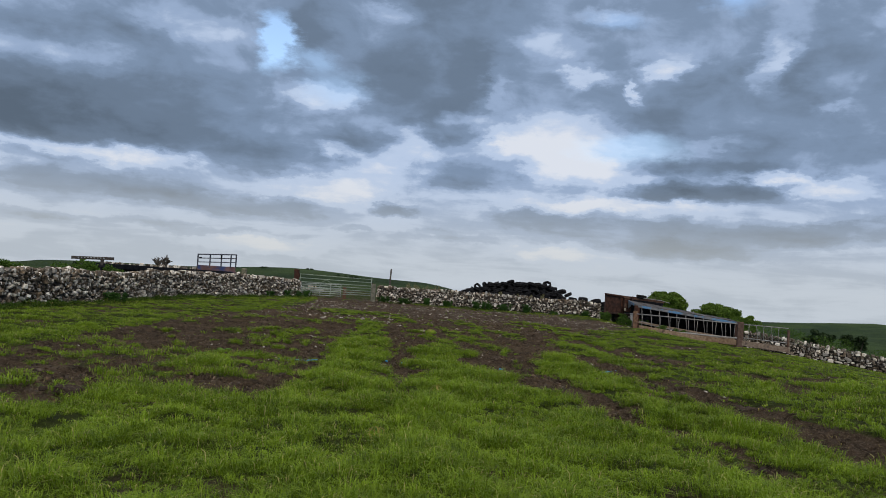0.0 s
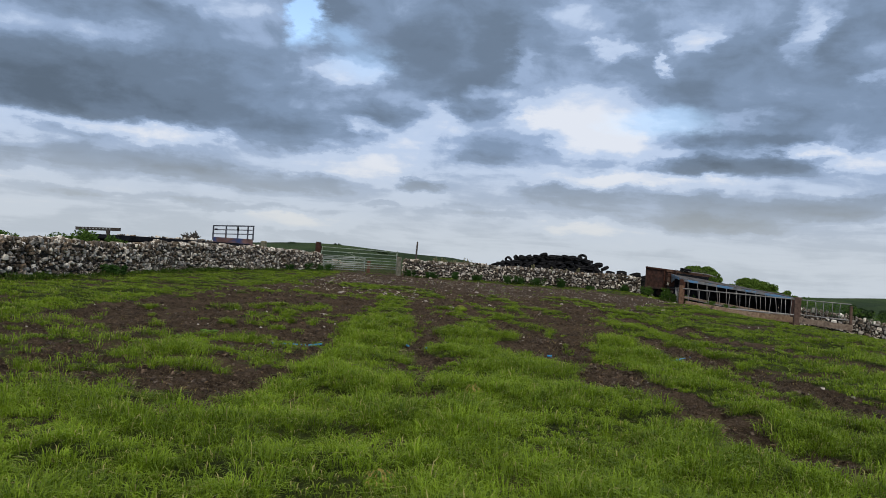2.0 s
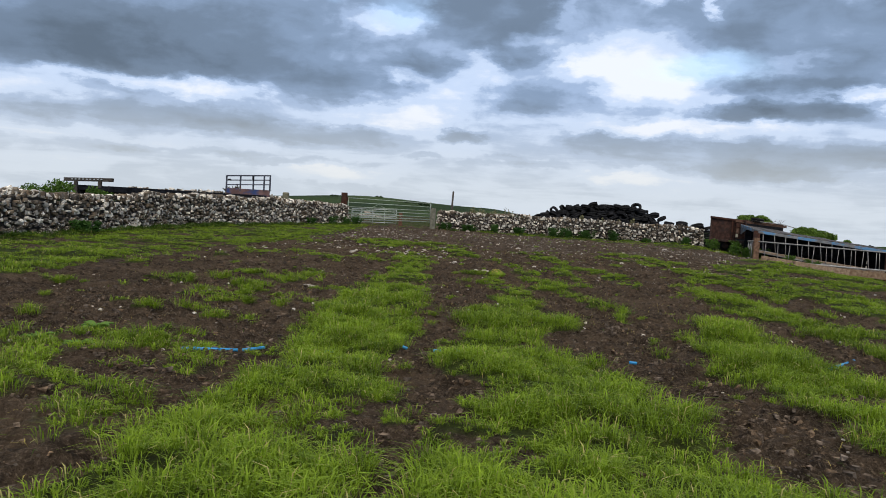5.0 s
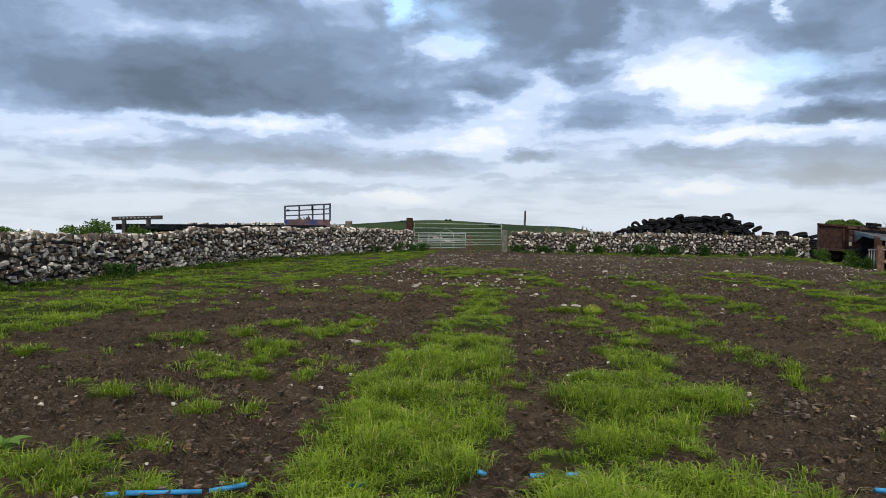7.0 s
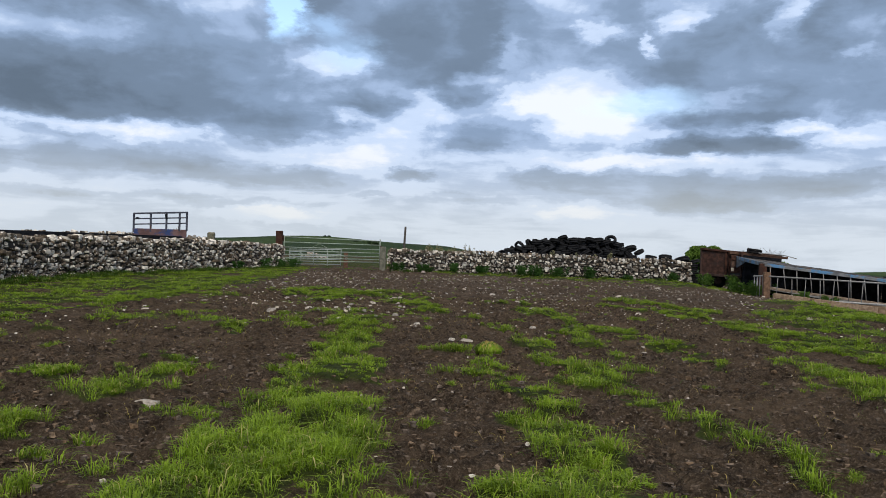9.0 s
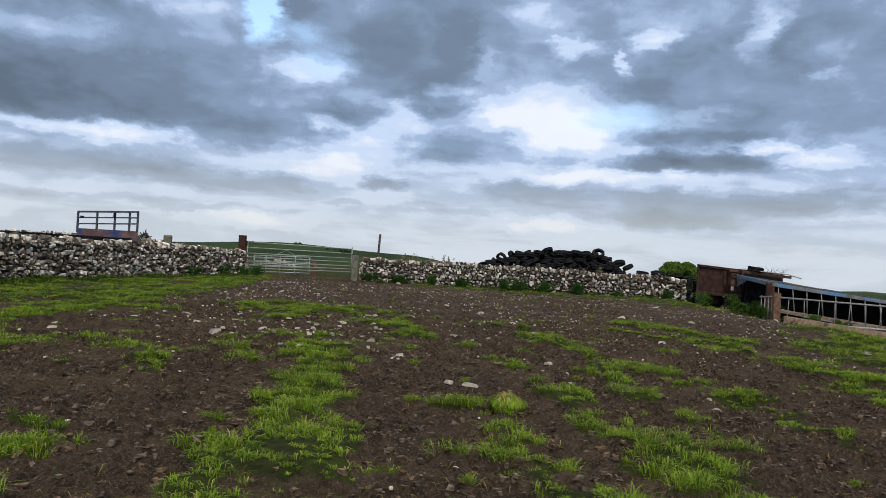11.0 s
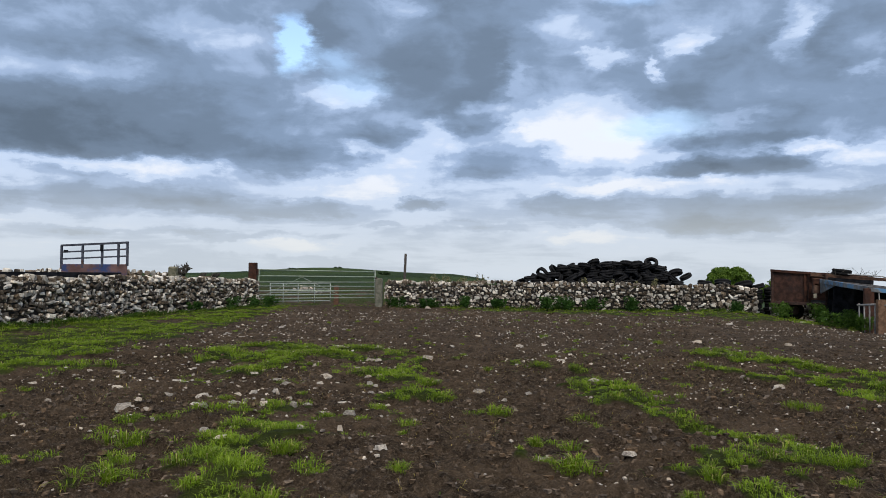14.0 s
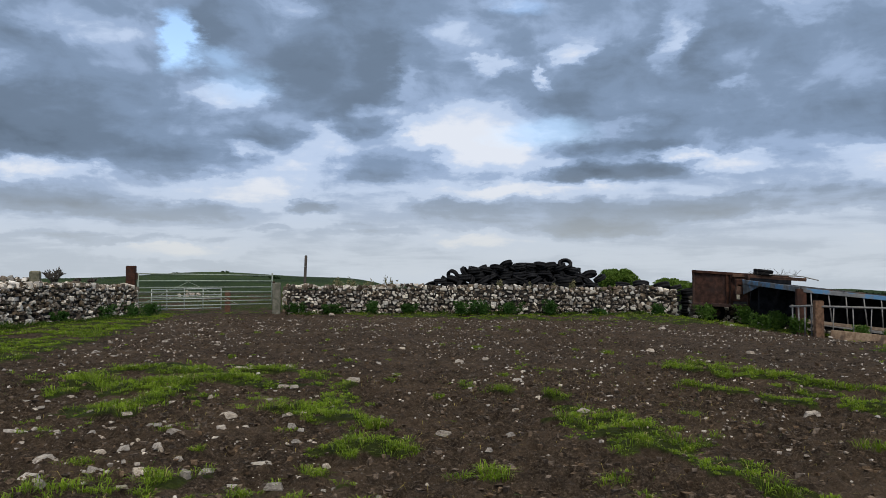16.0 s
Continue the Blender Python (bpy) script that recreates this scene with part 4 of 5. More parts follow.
# ---- flat trailer beyond the west wall ----
def flat_trailer():
    z0 = gz(-16, 44)
    t = empty("flat_trailer", (-16, 44, z0), "long dark flatbed farm trailer with a rusty blue headboard", "trailer")
    fa, fb = Vector((-17.62, 38.9, 1.27)), Vector((-14.28, 49.1, 1.26))
    sub(t, "bed", beam_bm(fa, fb, 2.35, .12), M_BED_AND_SHADE)
    dvec = (fb - fa).normalized()
    side_ = dvec.cross(Vector((0, 0, 1)))
    for k in (-.55, .55):
        sub(t, "chassis_rail", beam_bm(fa + side_ * k - Vector((0, 0, .18)), fb + side_ * k - Vector((0, 0, .18)), .12, .22), M_BED_AND_SHADE)
    for k in (-1.16, 1.16):
        sub(t, "side_rave", beam_bm(fa + side_ * k + Vector((0, 0, .03)), fb + side_ * k + Vector((0, 0, .03)), .06, .24), M_BED_AND_SHADE)
    for q in (.55, .68):
        for k in (-.95, .95):
            c = fa + (fb - fa) * q + side_ * k
            c.z = z0 + .45
            w = sub(t, "wheel", rod_bm(c - side_ * .14, c + side_ * .14, .45, sides=20), M_TYRE, smooth=True)
            sub(w, "rim", rod_bm(c - side_ * .155, c + side_ * .155, .22, sides=14), M_RUST)
    # front frame: two uprights with a beam across
    for x in (-18.18, -17.13):
        sub(t, "upright", box_bm((.14, .12, .7), (x, 38.95, 1.28), .01), M_POLE)
    sub(t, "cross_beam", beam_bm((-18.68, 38.95, 1.62), (-16.56, 38.95, 1.68), .14, .15), M_POLE)
    for k in range(9):
        x = -18.3 + k * .16
        sub(t, "hook", box_bm((.07, .03, .05), (x, 38.86, 1.63 + .0285 * (x + 18.68)), .004), M_GALV, "small pale hook on the beam")
    # headboard
    y = 49.0
    sub(t, "headboard_sheet", box_bm((2.42, .05, .62), (-14.28, y, 1.40), .008), M_PRIMER, "rust-brown sheet with faded blue paint")
    for x in (-15.5, -14.72, -14.0, -13.4, -13.07):
        sub(t, "upright", box_bm((.075, .07, .86), (x, y, 2.02 + (x + 14.3) * .05), .008), M_BLUEFRAME)
    for z, w in ((2.44, .075), (2.2, .055), (1.95, .055)):
        sub(t, "rail", beam_bm((-15.53, y, z - .06), (-13.03, y, z + .06), .06, w), M_BLUEFRAME)
    sub(t, "tag", box_bm((.16, .03, .1), (-15.32, y - .05, 2.17), .006), M_BED_AND_SHADE)
    sub(t, "tag", box_bm((.10, .03, .24), (-14.0, y - .05, 2.3), .006), M_BED_AND_SHADE)


flat_trailer()

# ---- feeder with its roof and barrier ----
def feeder():
    z0 = gz(11.8, 52)
    f = empty("feed_wagon", (11.8, 52, z0), "rusty brown feed wagon body on old wheels, backed against the wall", "wagon")
    # wagon body: side sheet with posts and a ledge, turned slightly
    a, b = Vector((11.3, 52.7, 0)), Vector((12.8, 51.35, 0))
    def on(q, z, out=0.0):
        p = a + (b - a) * q
        return Vector((p.x, p.y - out, z))
    sub(f, "end_sheet", beam_bm(on(0, .98), on(.68, .92), .05, 1.2), M_RUST)
    sub(f, "end_sheet", beam_bm(on(.69, .98), on(1, .95), .05, .95), M_RUST)
    sub(f, "top_rail", beam_bm(on(-.02, 1.62, .04), on(1.0, 1.47, .04), .14, .10), M_RUST)
    sub(f, "bottom_rail", beam_bm(on(-.02, .36, .04), on(.98, .32, .04), .14, .12), M_RUST)
    for q in (0.0, .62, .70, 1.0):
        sub(f, "stanchion", beam_bm(on(q, .3, .05), on(q, 1.6 - .13 * q, .05), .09, .08), M_RUST)
    sub(f, "side_sheet", beam_bm((11.32, 52.75, .98), (12.3, 54.3, .98), .05, 1.2), M_RUST)
    # far sheet coloured near black for the shade inside the wagon
    sub(f, "shade_far_sheet", beam_bm((12.3, 54.3, .95), (15.2, 52.6, .8), .05, 1.2), M_BED_AND_SHADE)
    sub(f, "floor", beam_bm((12.0, 53.3, .36), (14.6, 51.8, .2), 1.5, .1), M_BED_AND_SHADE)
    sub(f, "bracket", box_bm((.34, .16, .3), (12.42, 51.2, 1.18), .03), M_RUST)
    sub(f, "bracket", box_bm((.2, .16, .4), (12.36, 51.2, .95), .03), M_DARKWOOD)
    sub(f, "plate", box_bm((.13, .03, .17), (12.3, 51.1, .66), .01), M_PLATE, "pale number plate")
    for x, y in ((12.1, 52.6), (14.2, 51.9)):
        c = Vector((x, y, gz(x, y) + .36))
        w = sub(f, "wheel", rod_bm(c - Vector((0, .12, 0)), c + Vector((0, .12, 0)), .37, sides=20), M_TYRE, smooth=True)
        sub(w, "rim", rod_bm(c - Vector((0, .13, 0)), c + Vector((0, .13, 0)), .18, sides=12), M_RUST)
    # rusted beam lying along the ridge, with clutter
    sub(f, "ridge_beam", beam_bm((11.6, 52.9, 1.54), (14.3, 51.2, 1.38), .3, .16), M_RUST)
    sub(f, "ridge_beam", beam_bm((12.3, 51.5, 1.46), (14.8, 50.9, 1.28), .12, .12), M_DARKWOOD)
    sub(f, "loose_rod", rod_bm((13.2, 51.1, 1.50), (14.6, 50.8, 1.40), .02), M_BAR)
    sub(f, "loose_rod", rod_bm((14.6, 50.8, 1.40), (15.1, 50.6, 1.26), .02), M_BAR)

    tw = random.Random(3)
    for k in range(26):
        a0 = Vector((13.0 + tw.random() * 1.6, 51.5 - tw.random() * .5, 1.42))
        sub(f, "dead_stem", rod_bm(a0, a0 + Vector((tw.uniform(-.35, .35), tw.uniform(-.1, .1), tw.uniform(.08, .32))), .006, sides=4), M_BARK)

    r = empty("feed_shelter", (14.6, 47.8, gz(14.6, 47.8)), "low cattle feed shelter with a sagging roof and peeling blue eaves", "shelter")
    A, B, C, D = Vector((12.55, 51.2, 1.25)), Vector((11.85, 46.3, 1.04)), Vector((17.5, 45.2, .44)), Vector((18.6, 49.6, .48))
    n = 9
    for k in range(n):
        q0, q1 = k / n, (k + 1) / n - .006
        p = [B.lerp(C, q0), B.lerp(C, q1), A.lerp(D, q1), A.lerp(D, q0)]
        bm = bmesh.new()
        lift_ = Vector((0, 0, .012 * (k % 3)))
        lo = [bm.verts.new(v + lift_) for v in p]
        hi = [bm.verts.new(v + lift_ + Vector((0, 0, .035))) for v in p]
        bm.faces.new(lo[::-1]), bm.faces.new(hi)
        for i in range(4):
            bm.faces.new((lo[i], lo[(i + 1) % 4], hi[(i + 1) % 4], hi[i]))
        sub(r, "roof_sheet", bm, M_ROOF)
    drop = Vector((0, -.03, -.05))
    sub(r, "eaves_board", beam_bm(B + drop, C + drop, .04, .13), M_BLUEROOF, "peeling pale blue eaves board")
    sub(r, "gable_board", beam_bm(A + Vector((-.04, 0, -.03)), B + Vector((-.04, 0, -.03)), .04, .16), M_BLUEROOF, "peeling pale blue board")
    bm = bmesh.new()
    tri = [A + Vector((-.08, -.1, -.1)), A + Vector((-.12, -1.4, -.18)), A + Vector((-.06, -.1, -.5))]
    lo = [bm.verts.new(v) for v in tri]
    hi = [bm.verts.new(v + Vector((.04, 0, 0))) for v in tri]
    bm.faces.new(lo), bm.faces.new(hi[::-1])
    for i in range(3):
        bm.faces.new((lo[i], hi[i], hi[(i + 1) % 3], lo[(i + 1) % 3]))
    sub(r, "torn_sheet", bm, M_BLUEROOF, "torn blue sheet hanging from the gable")
    for p, w in ((B, .3), (C, .3)):
        zb = gz(p.x, p.y)
        sub(r, "post", box_bm((w, .12, p.z - zb + .1), (p.x, p.y, (p.z + zb) / 2 - .06), .012), M_RUST, "broad rusty steel post")
    zd = gz(D.x, D.y)
    sub(r, "post", box_bm((.12, .12, D.z - zd), (D.x, D.y, (D.z + zd) / 2), .012), M_RUST)
    # shelter's inner shade as near-black boards; the middle one is added to fill the gap
    sub(r, "shade_back_board", beam_bm(Vector((12.8, 51.2, .5)), Vector((18.5, 49.6, -.2)), .05, 1.35), M_BED_AND_SHADE)
    sub(r, "added_shade_board", beam_bm(Vector((12.3, 49.7, .42)), Vector((14.8, 49.3, .26)), .05, 1.2), M_BED_AND_SHADE)
    sub(r, "shade_end_board", beam_bm(Vector((18.5, 49.5, 0)), Vector((17.6, 45.4, -.2)), .05, 1.2), M_BED_AND_SHADE)
    for k in range(11):
        q = .06 + .88 * k / 10
        p = B.lerp(C, q)
        sub(r, "bar", rod_bm((p.x - .06, p.y, p.z - .08), (p.x + .06 * (k % 2), p.y + .02, p.z - .98), .018), M_BAR, smooth=True)
    sub(r, "sill", beam_bm(B + Vector((0, 0, -.98)), C + Vector((0, 0, -1.0)), .12, .1), M_WOOD)
    sub(r, "trough", beam_bm(B + Vector((.3, .6, -1.0)), C + Vector((-.3, .6, -1.12)), .5, .14), M_BAR)

    F1, F2, F3 = Vector((11.35, 44.6, 0)), Vector((17.05, 43.6, 0)), Vector((19.6, 43.2, 0))
    b = empty("feed_barrier", (14.2, 44.1, gz(14.2, 44.1)), "steel cattle feed barrier between timber posts with kickboards", "fence")
    sub(b, "post", box_bm((.26, .14, 1.2), (F1.x, F1.y, .12), .015), M_POST, "weathered brown timber post")
    sub(b, "post", box_bm((.34, .16, 1.6), (F2.x, F2.y, -.28), .015), M_DARKWOOD, "dark reddish timber post")
    sub(b, "post", box_bm((.12, .12, 1.3), (F3.x, F3.y, -.4), .015), M_DARKWOOD)
    sub(b, "top_rail", rod_bm((11.4, 44.55, .56), (17.0, 43.56, .40), .03), M_BAR, smooth=True)
    sub(b, "bottom_rail", rod_bm((12.4, 44.4, -.30), (17.0, 43.56, -.40), .035), M_BAR, smooth=True)
    sub(b, "top_rail", rod_bm((17.1, 43.6, .40), (19.6, 43.2, .34), .025), M_BAR, smooth=True)
    sub(b, "low_rail", rod_bm((17.1, 43.6, -.36), (19.6, 43.2, -.48), .025), M_BAR, smooth=True)
    for k in range(11):
        q = .07 + .88 * k / 10
        p, z = F1.lerp(F2, q), .56 - .16 * q
        sub(b, "bar", rod_bm((p.x, p.y - .02, z), (p.x + (.02 if k % 2 else -.05), p.y - .02, -.32 - .09 * q), .015), M_BAR, smooth=True)
    for k in range(5):
        x = 17.5 + k * .42
        sub(b, "bar", rod_bm((x, 43.5, .38), (x + .1 * (k % 2), 43.5, -.45), .016), M_BAR, smooth=True)
    # short return back to the shelter
    sub(b, "return_rail", rod_bm((11.3, 44.65, .58), (11.45, 46.2, .5), .03), M_BAR, smooth=True)
    for k in range(4):
        sub(b, "bar", rod_bm((11.32 + k * .035, 44.9 + k * .38, .56), (11.32 + k * .035, 44.9 + k * .38, -.3), .022), M_BAR, smooth=True)
    sub(b, "kickboard", beam_bm((11.5, 44.3, -.20), (15.1, 43.55, -.58), .06, .26), M_WOOD, "pale weathered kickboard, one end dropped")
    sub(b, "kickboard", beam_bm((13.4, 44.25, -.44), (17.0, 43.62, -.68), .06, .30), M_WOOD)
    sub(b, "kickboard", beam_bm((17.15, 43.55, -.66), (19.7, 43.15, -.86), .06, .3), M_WOOD)
    tyre(13.4, 51.35, 1.56, .12, 1.0, 1, "old tyre lying on the wagon ridge", "tyres behind the wall")


feeder()

# ---- plants ----
def blade_mesh(name, x, y, z, yaw, ln, lean, w, material):
    """Arching blades from arrays: foot, heading, length, lean and width of each."""
    dx, dy, n = np.cos(yaw), np.sin(yaw), len(x)
    sx, sy = -dy * w / 2, dx * w / 2
    mx, my, mz = x + dx * ln * lean * .38, y + dy * ln * lean * .38, z + ln * .60 * (1 - .12 * lean)
    p = [np.stack([x, y, z - ln * .15], -1), np.stack([mx - sx, my - sy, mz], -1), np.stack([mx + sx, my + sy, mz], -1),
         np.stack([x + dx * ln * lean, y + dy * ln * lean, z + ln * .92 * (1 - .42 * lean)], -1)]
    b = np.arange(n)[:, None] * 4
    f = np.concatenate([b + np.array([[0, 2, 1]]), b + np.array([[1, 2, 3]])], 0)
    return mesh_from(name, np.stack(p, 1).reshape(-1, 3), f, material, smooth=False)


def sward(n, per, xlim, ylim, tall, wide, rad, seed, keep=.35, edge=None, material=None, label="lush green tufted meadow grass, patchy over the soil"):
    """Turf grown as tufts: each a small fan of blades that arch outward from one crown, lush or thin from place to place."""
    g_ = np.random.default_rng(seed)
    x, y = g_.uniform(*xlim, n), g_.uniform(*ylim, n)
    t = turf_at(x, y) if edge is None else sstep(strip(x, y, edge), -.05, .25)
    lush = sstep(vnoise(x, y, .26, 70) * .55 + vnoise(x, y, .9, 71) * .45, .22, .74)
    ok = g_.random(n) < np.clip((t - keep) * 2.4, 0, 1) * (.8 + .25 * lush)
    x, y, t, lush = x[ok], y[ok], t[ok], lush[ok]
    z, m = ground_z(x, y), len(x)
    size = (.40 + .9 * lush) * (.55 + .45 * t) * g_.uniform(.6, 1.25, m) * (1 - .38 * sstep(y, 14, 27))
    i = np.repeat(np.arange(m), per)
    k = len(i)
    a, q = g_.uniform(0, 6.283, k), np.sqrt(g_.random(k))
    fx, fy = x[i] + np.cos(a) * q * rad * size[i], y[i] + np.sin(a) * q * rad * size[i]
    ln = g_.uniform(*tall, k) * size[i]
    me = blade_mesh("meadow_grass", fx, fy, z[i], a + g_.normal(0, .7, k), ln, np.clip(.28 + .95 * q * g_.uniform(.4, 1.4, k), .1, 1.35), g_.uniform(*wide, k), material or M_GRASS)
    return tagged(new("meadow_grass", me), label, "grass", kind="stuff")


def leaves(n, centre, spread, size, seed, shape=0.0):
    """n leaf-shaped pieces through a soft mass. Returns vertex and face arrays. shape: 0 fills a ball, 1 keeps to its shell."""
    g_ = np.random.default_rng(seed)
    d = g_.normal(size=(n, 3))
    d /= np.linalg.norm(d, axis=1, keepdims=True)
    r = g_.random(n) ** (1 / 3) * (1 - shape) + shape * g_.uniform(.82, 1.05, n)
    p = np.asarray(centre) + d * r[:, None] * np.asarray(spread)
    a, c = g_.normal(size=(n, 3)), g_.normal(size=(n, 3))
    a /= np.linalg.norm(a, axis=1, keepdims=True)
    c = np.cross(a, c)
    c /= np.linalg.norm(c, axis=1, keepdims=True)
    s_ = g_.uniform(.6, 1.3, n)[:, None] * size
    v = np.stack([p - a * s_, p + c * s_ * .45, p + a * s_, p - c * s_ * .45], 1).reshape(-1, 3)
    b = np.arange(n)[:, None] * 4
    return v, b + np.array([[0, 1, 2, 3]])


def leaf_mass(name, lumps, per, size, material, seed, parent=None, shape=0.3):
    """Foliage of many lumps (centre, spread) as one mesh of leaves."""
    vs, fs, at = [], [], 0
    for k, (c, s_) in enumerate(lumps):
        v, f = leaves(per, c, s_, size, seed * 100 + k, shape)
        vs.append(v)
        fs.append(f + at)
        at += len(v)
    ob = new(name, mesh_from(name, np.concatenate(vs), np.concatenate(fs), material, smooth=False))
    ob.parent = parent
    return ob


def weed(x, y, height, width, seed, label="dark green nettle clump at the foot of the wall", material=None, group="nettles"):
    """A clump of nettles: stems with leaves."""
    r, z = random.Random(seed), gz(x, y)
    t = empty("nettle_clump", (x, y, z), label, "weeds", group)
    bm = bmesh.new()
    lumps = []
    for k in range(9):
        a, d = r.random() * 6.28, r.random() * width * .45
        top = (d * math.cos(a) * 1.25, d * math.sin(a) * 1.1, height * r.uniform(.6, 1))
        rod_bm((d * math.cos(a) * .7, d * math.sin(a) * .7, -.03), top, .008, bm, 4)
        for q in (.35, .6, .85, 1.0):
            lumps.append(((top[0] * (.7 + .3 * q), top[1] * (.7 + .3 * q), top[2] * q), (width * .17, width * .17, height * .13)))
    part("stems", mesh_of(bm, "stems", M_NETTLE), t, kind="stuff")
    leaf_mass("leaves", lumps, 22, .05, material or M_NETTLE, seed, t, 0.0)
    return t


def bush(x, y, z_top, width, seed, material=None, label="low green hawthorn bush behind the wall"):
    r, z = random.Random(seed), gz(x, y)
    t = empty("bush", (x, y, z), label, "bush")
    bm = bmesh.new()
    lumps, h = [], z_top - z
    for k in range(12):
        a, d = r.random() * 6.28, r.random() * width * .4
        top = (d * math.cos(a), d * math.sin(a), h * r.uniform(.5, .9))
        rod_bm((0, 0, -.05), top, .03, bm, 5, .008)
        lumps.append((top, (width * .2, width * .2, h * .14)))
    part("branches", mesh_of(bm, "branches", M_BARK), t, kind="stuff")
    leaf_mass("foliage", lumps, 110, .06, material or M_BUSH, seed, t, 0.2)
    return t


def tree(x, y, z_top, crown, seed, material, label, name="tree", leaf=.3, per=230, lumps_n=46, inner=.45):
    """A tapered trunk with limbs and a crown of many clumps of leaves. crown: half width and half height."""
    r, z = random.Random(seed), float(land(x, y))
    t = empty(name, (x, y, z), label, "tree")
    h, (cw, ch) = z_top - z, crown
    bm = bmesh.new()
    mid = h - ch
    rod_bm((0, 0, -.3), (0, 0, mid), .035 * h, bm, 9, .018 * h)
    lumps = []
    for k in range(lumps_n):
        a, u, q = r.random() * 6.28, r.uniform(-.75, .97), r.uniform(inner, 1.0)
        ring = math.sqrt(1 - u * u) * q
        c = (cw * ring * math.cos(a) * .88, cw * ring * math.sin(a) * .88, mid + ch * u * q * .9)
        lumps.append((c, (cw * r.uniform(.16, .28), cw * r.uniform(.16, .28), ch * r.uniform(.14, .24))))
        if k < 12:
            rod_bm((0, 0, mid * r.uniform(.5, 1)), c, .009 * h, bm, 5, .002 * h)
    part("trunk", mesh_of(bm, "trunk", M_BARK), t)
    leaf_mass("crown", lumps, per, leaf, material, seed, t, 0.35)
    return t


def bare_tree(x, y, z_top, width, seed, label="far leafless tree against the sky"):
    r, z = random.Random(seed), float(land(x, y))
    t = empty("bare_tree", (x, y, z), label, "tree")
    bm, h = bmesh.new(), z_top - z
    def limb(a, d, n, rad, level):
        b = a + d * n
        rod_bm(a, b, rad, bm, 5, rad * .6)
        if level:
            for k in range(4 if level > 1 else 3):
                e = (d + Vector((r.uniform(-.75, .75), r.uniform(-.75, .75), r.uniform(-.25, .4)))).normalized()
                limb(a.lerp(b, r.uniform(.55, 1)), e, n * r.uniform(.55, .8), max(.06, rad * .6), level - 1)
    limb(Vector((0, 0, -.3)), Vector((0, 0, 1)), h - width * .95, .035 * h, 0)
    for k in range(6):
        a = k * 1.05
        limb(Vector((0, 0, h - width * (1.0 + .05 * k))), Vector((math.cos(a) * .6, math.sin(a) * .6, 1)).normalized(), width * .42, .030 * h, 3)
    part("limbs", mesh_of(bm, "limbs", M_BARK), t)
    return t


for k, (x, y, h, w) in enumerate([(-12.5, 29.8, .4, .8), (-10.5, 52.6, .55, 1.3), (-9.75, 54.3, .6, 1.0), (-11.2, 50.2, .35, .7), (-9.6, 55.5, .5, .8), (-4.2, 57.8, .45, .8), (-2.6, 57.0, .4, .9),
                                  (-.8, 56.2, .5, 1.0), (.6, 55.9, .4, .8), (2.6, 55.4, .6, 1.2), (3.6, 55.2, .65, 1.2), (4.7, 54.9, .5, 1.0), (6.2, 54.6, .6, .9), (8.2, 54.3, .3, .7), (10.2, 53.3, .45, .9)]):
    weed(x, y, h, w, 300 + k)
for k, (x, y, h, w) in enumerate([(12.0, 50.0, .7, 1.0), (12.4, 49.0, .65, 1.2), (11.7, 48.0, .55, 1.0), (11.1, 51.0, .6, .9), (11.3, 45.7, .5, .6), (13.2, 45.6, .45, 1.0), (14.2, 45.4, .4, .9), (12.4, 47.2, .5, .8)]):
    weed(x, y, h, w, 340 + k, "green nettle clump growing round the feed shelter", M_BUSH)
for k, (x, y, zt, w) in enumerate([(-15.0, 32.6, 1.5, 1.8), (-16.2, 33.2, 1.36, 1.8), (-14.6, 34.2, 1.42, 1.4), (-16.8, 28.0, 1.42, 2.4), (-18.6, 33.0, 1.3, 1.2)]):
    bush(x, y, zt, w, 360 + k)
M_WISP = leaf_material("dry_weed_leaves", (0.13, 0.13, 0.06), (0.30, 0.27, 0.15))
for k, (x, y, w) in enumerate([(-2.5, 57.95, .8), (-1.7, 57.7, .7), (-1.0, 57.4, .8), (-.1, 57.1, .6), (4.4, 56.1, .4), (5.6, 55.9, .4), (6.6, 55.75, .4), (7.4, 55.7, .35)]):
    weed(x, y, 1.42 if x < 3 else 1.3, w, 380 + k, "wispy dry weeds standing behind the stone wall", M_WISP, "dry weeds")
for k, (x, y, zt, w) in enumerate([(22, 56, .35, 3.2), (26, 58, .1, 4.0), (30.5, 60, -.4, 4.0), (35, 60, -.9, 3.6)]):
    bush(x, y, zt, w, 390 + k, label="green scrub bush beyond the tumbled wall")
tree(64, 218, 3.7, (5.5, 3.7), 1, M_TREE, "rounded green tree beyond the tyre heap", lumps_n=150, inner=.9)
tree(77, 214, 1.2, (7.0, 3.8), 2, M_TREE, "smaller rounded green tree on the slope", lumps_n=80, inner=.8)
tree(85, 214, -1.2, (4.2, 3.4), 3, M_TREE, "small green tree on the slope")
for k, (a, r_, zt, w) in enumerate([(34.2, 420, -3.2, 10), (36, 430, -4.2, 8), (38, 430, -5, 9), (33, 520, -7, 9), (40, 420, -4.5, 9), (27.5, 330, -6.2, 6), (29.5, 340, -7.0, 6)]):
    tree(r_ * math.sin(radians(a)), 15 + r_ * math.cos(radians(a)), zt, (w, w * .62), 20 + k, M_FARTREE, "dark far tree on the hillside", leaf=.8, per=60, lumps_n=30)
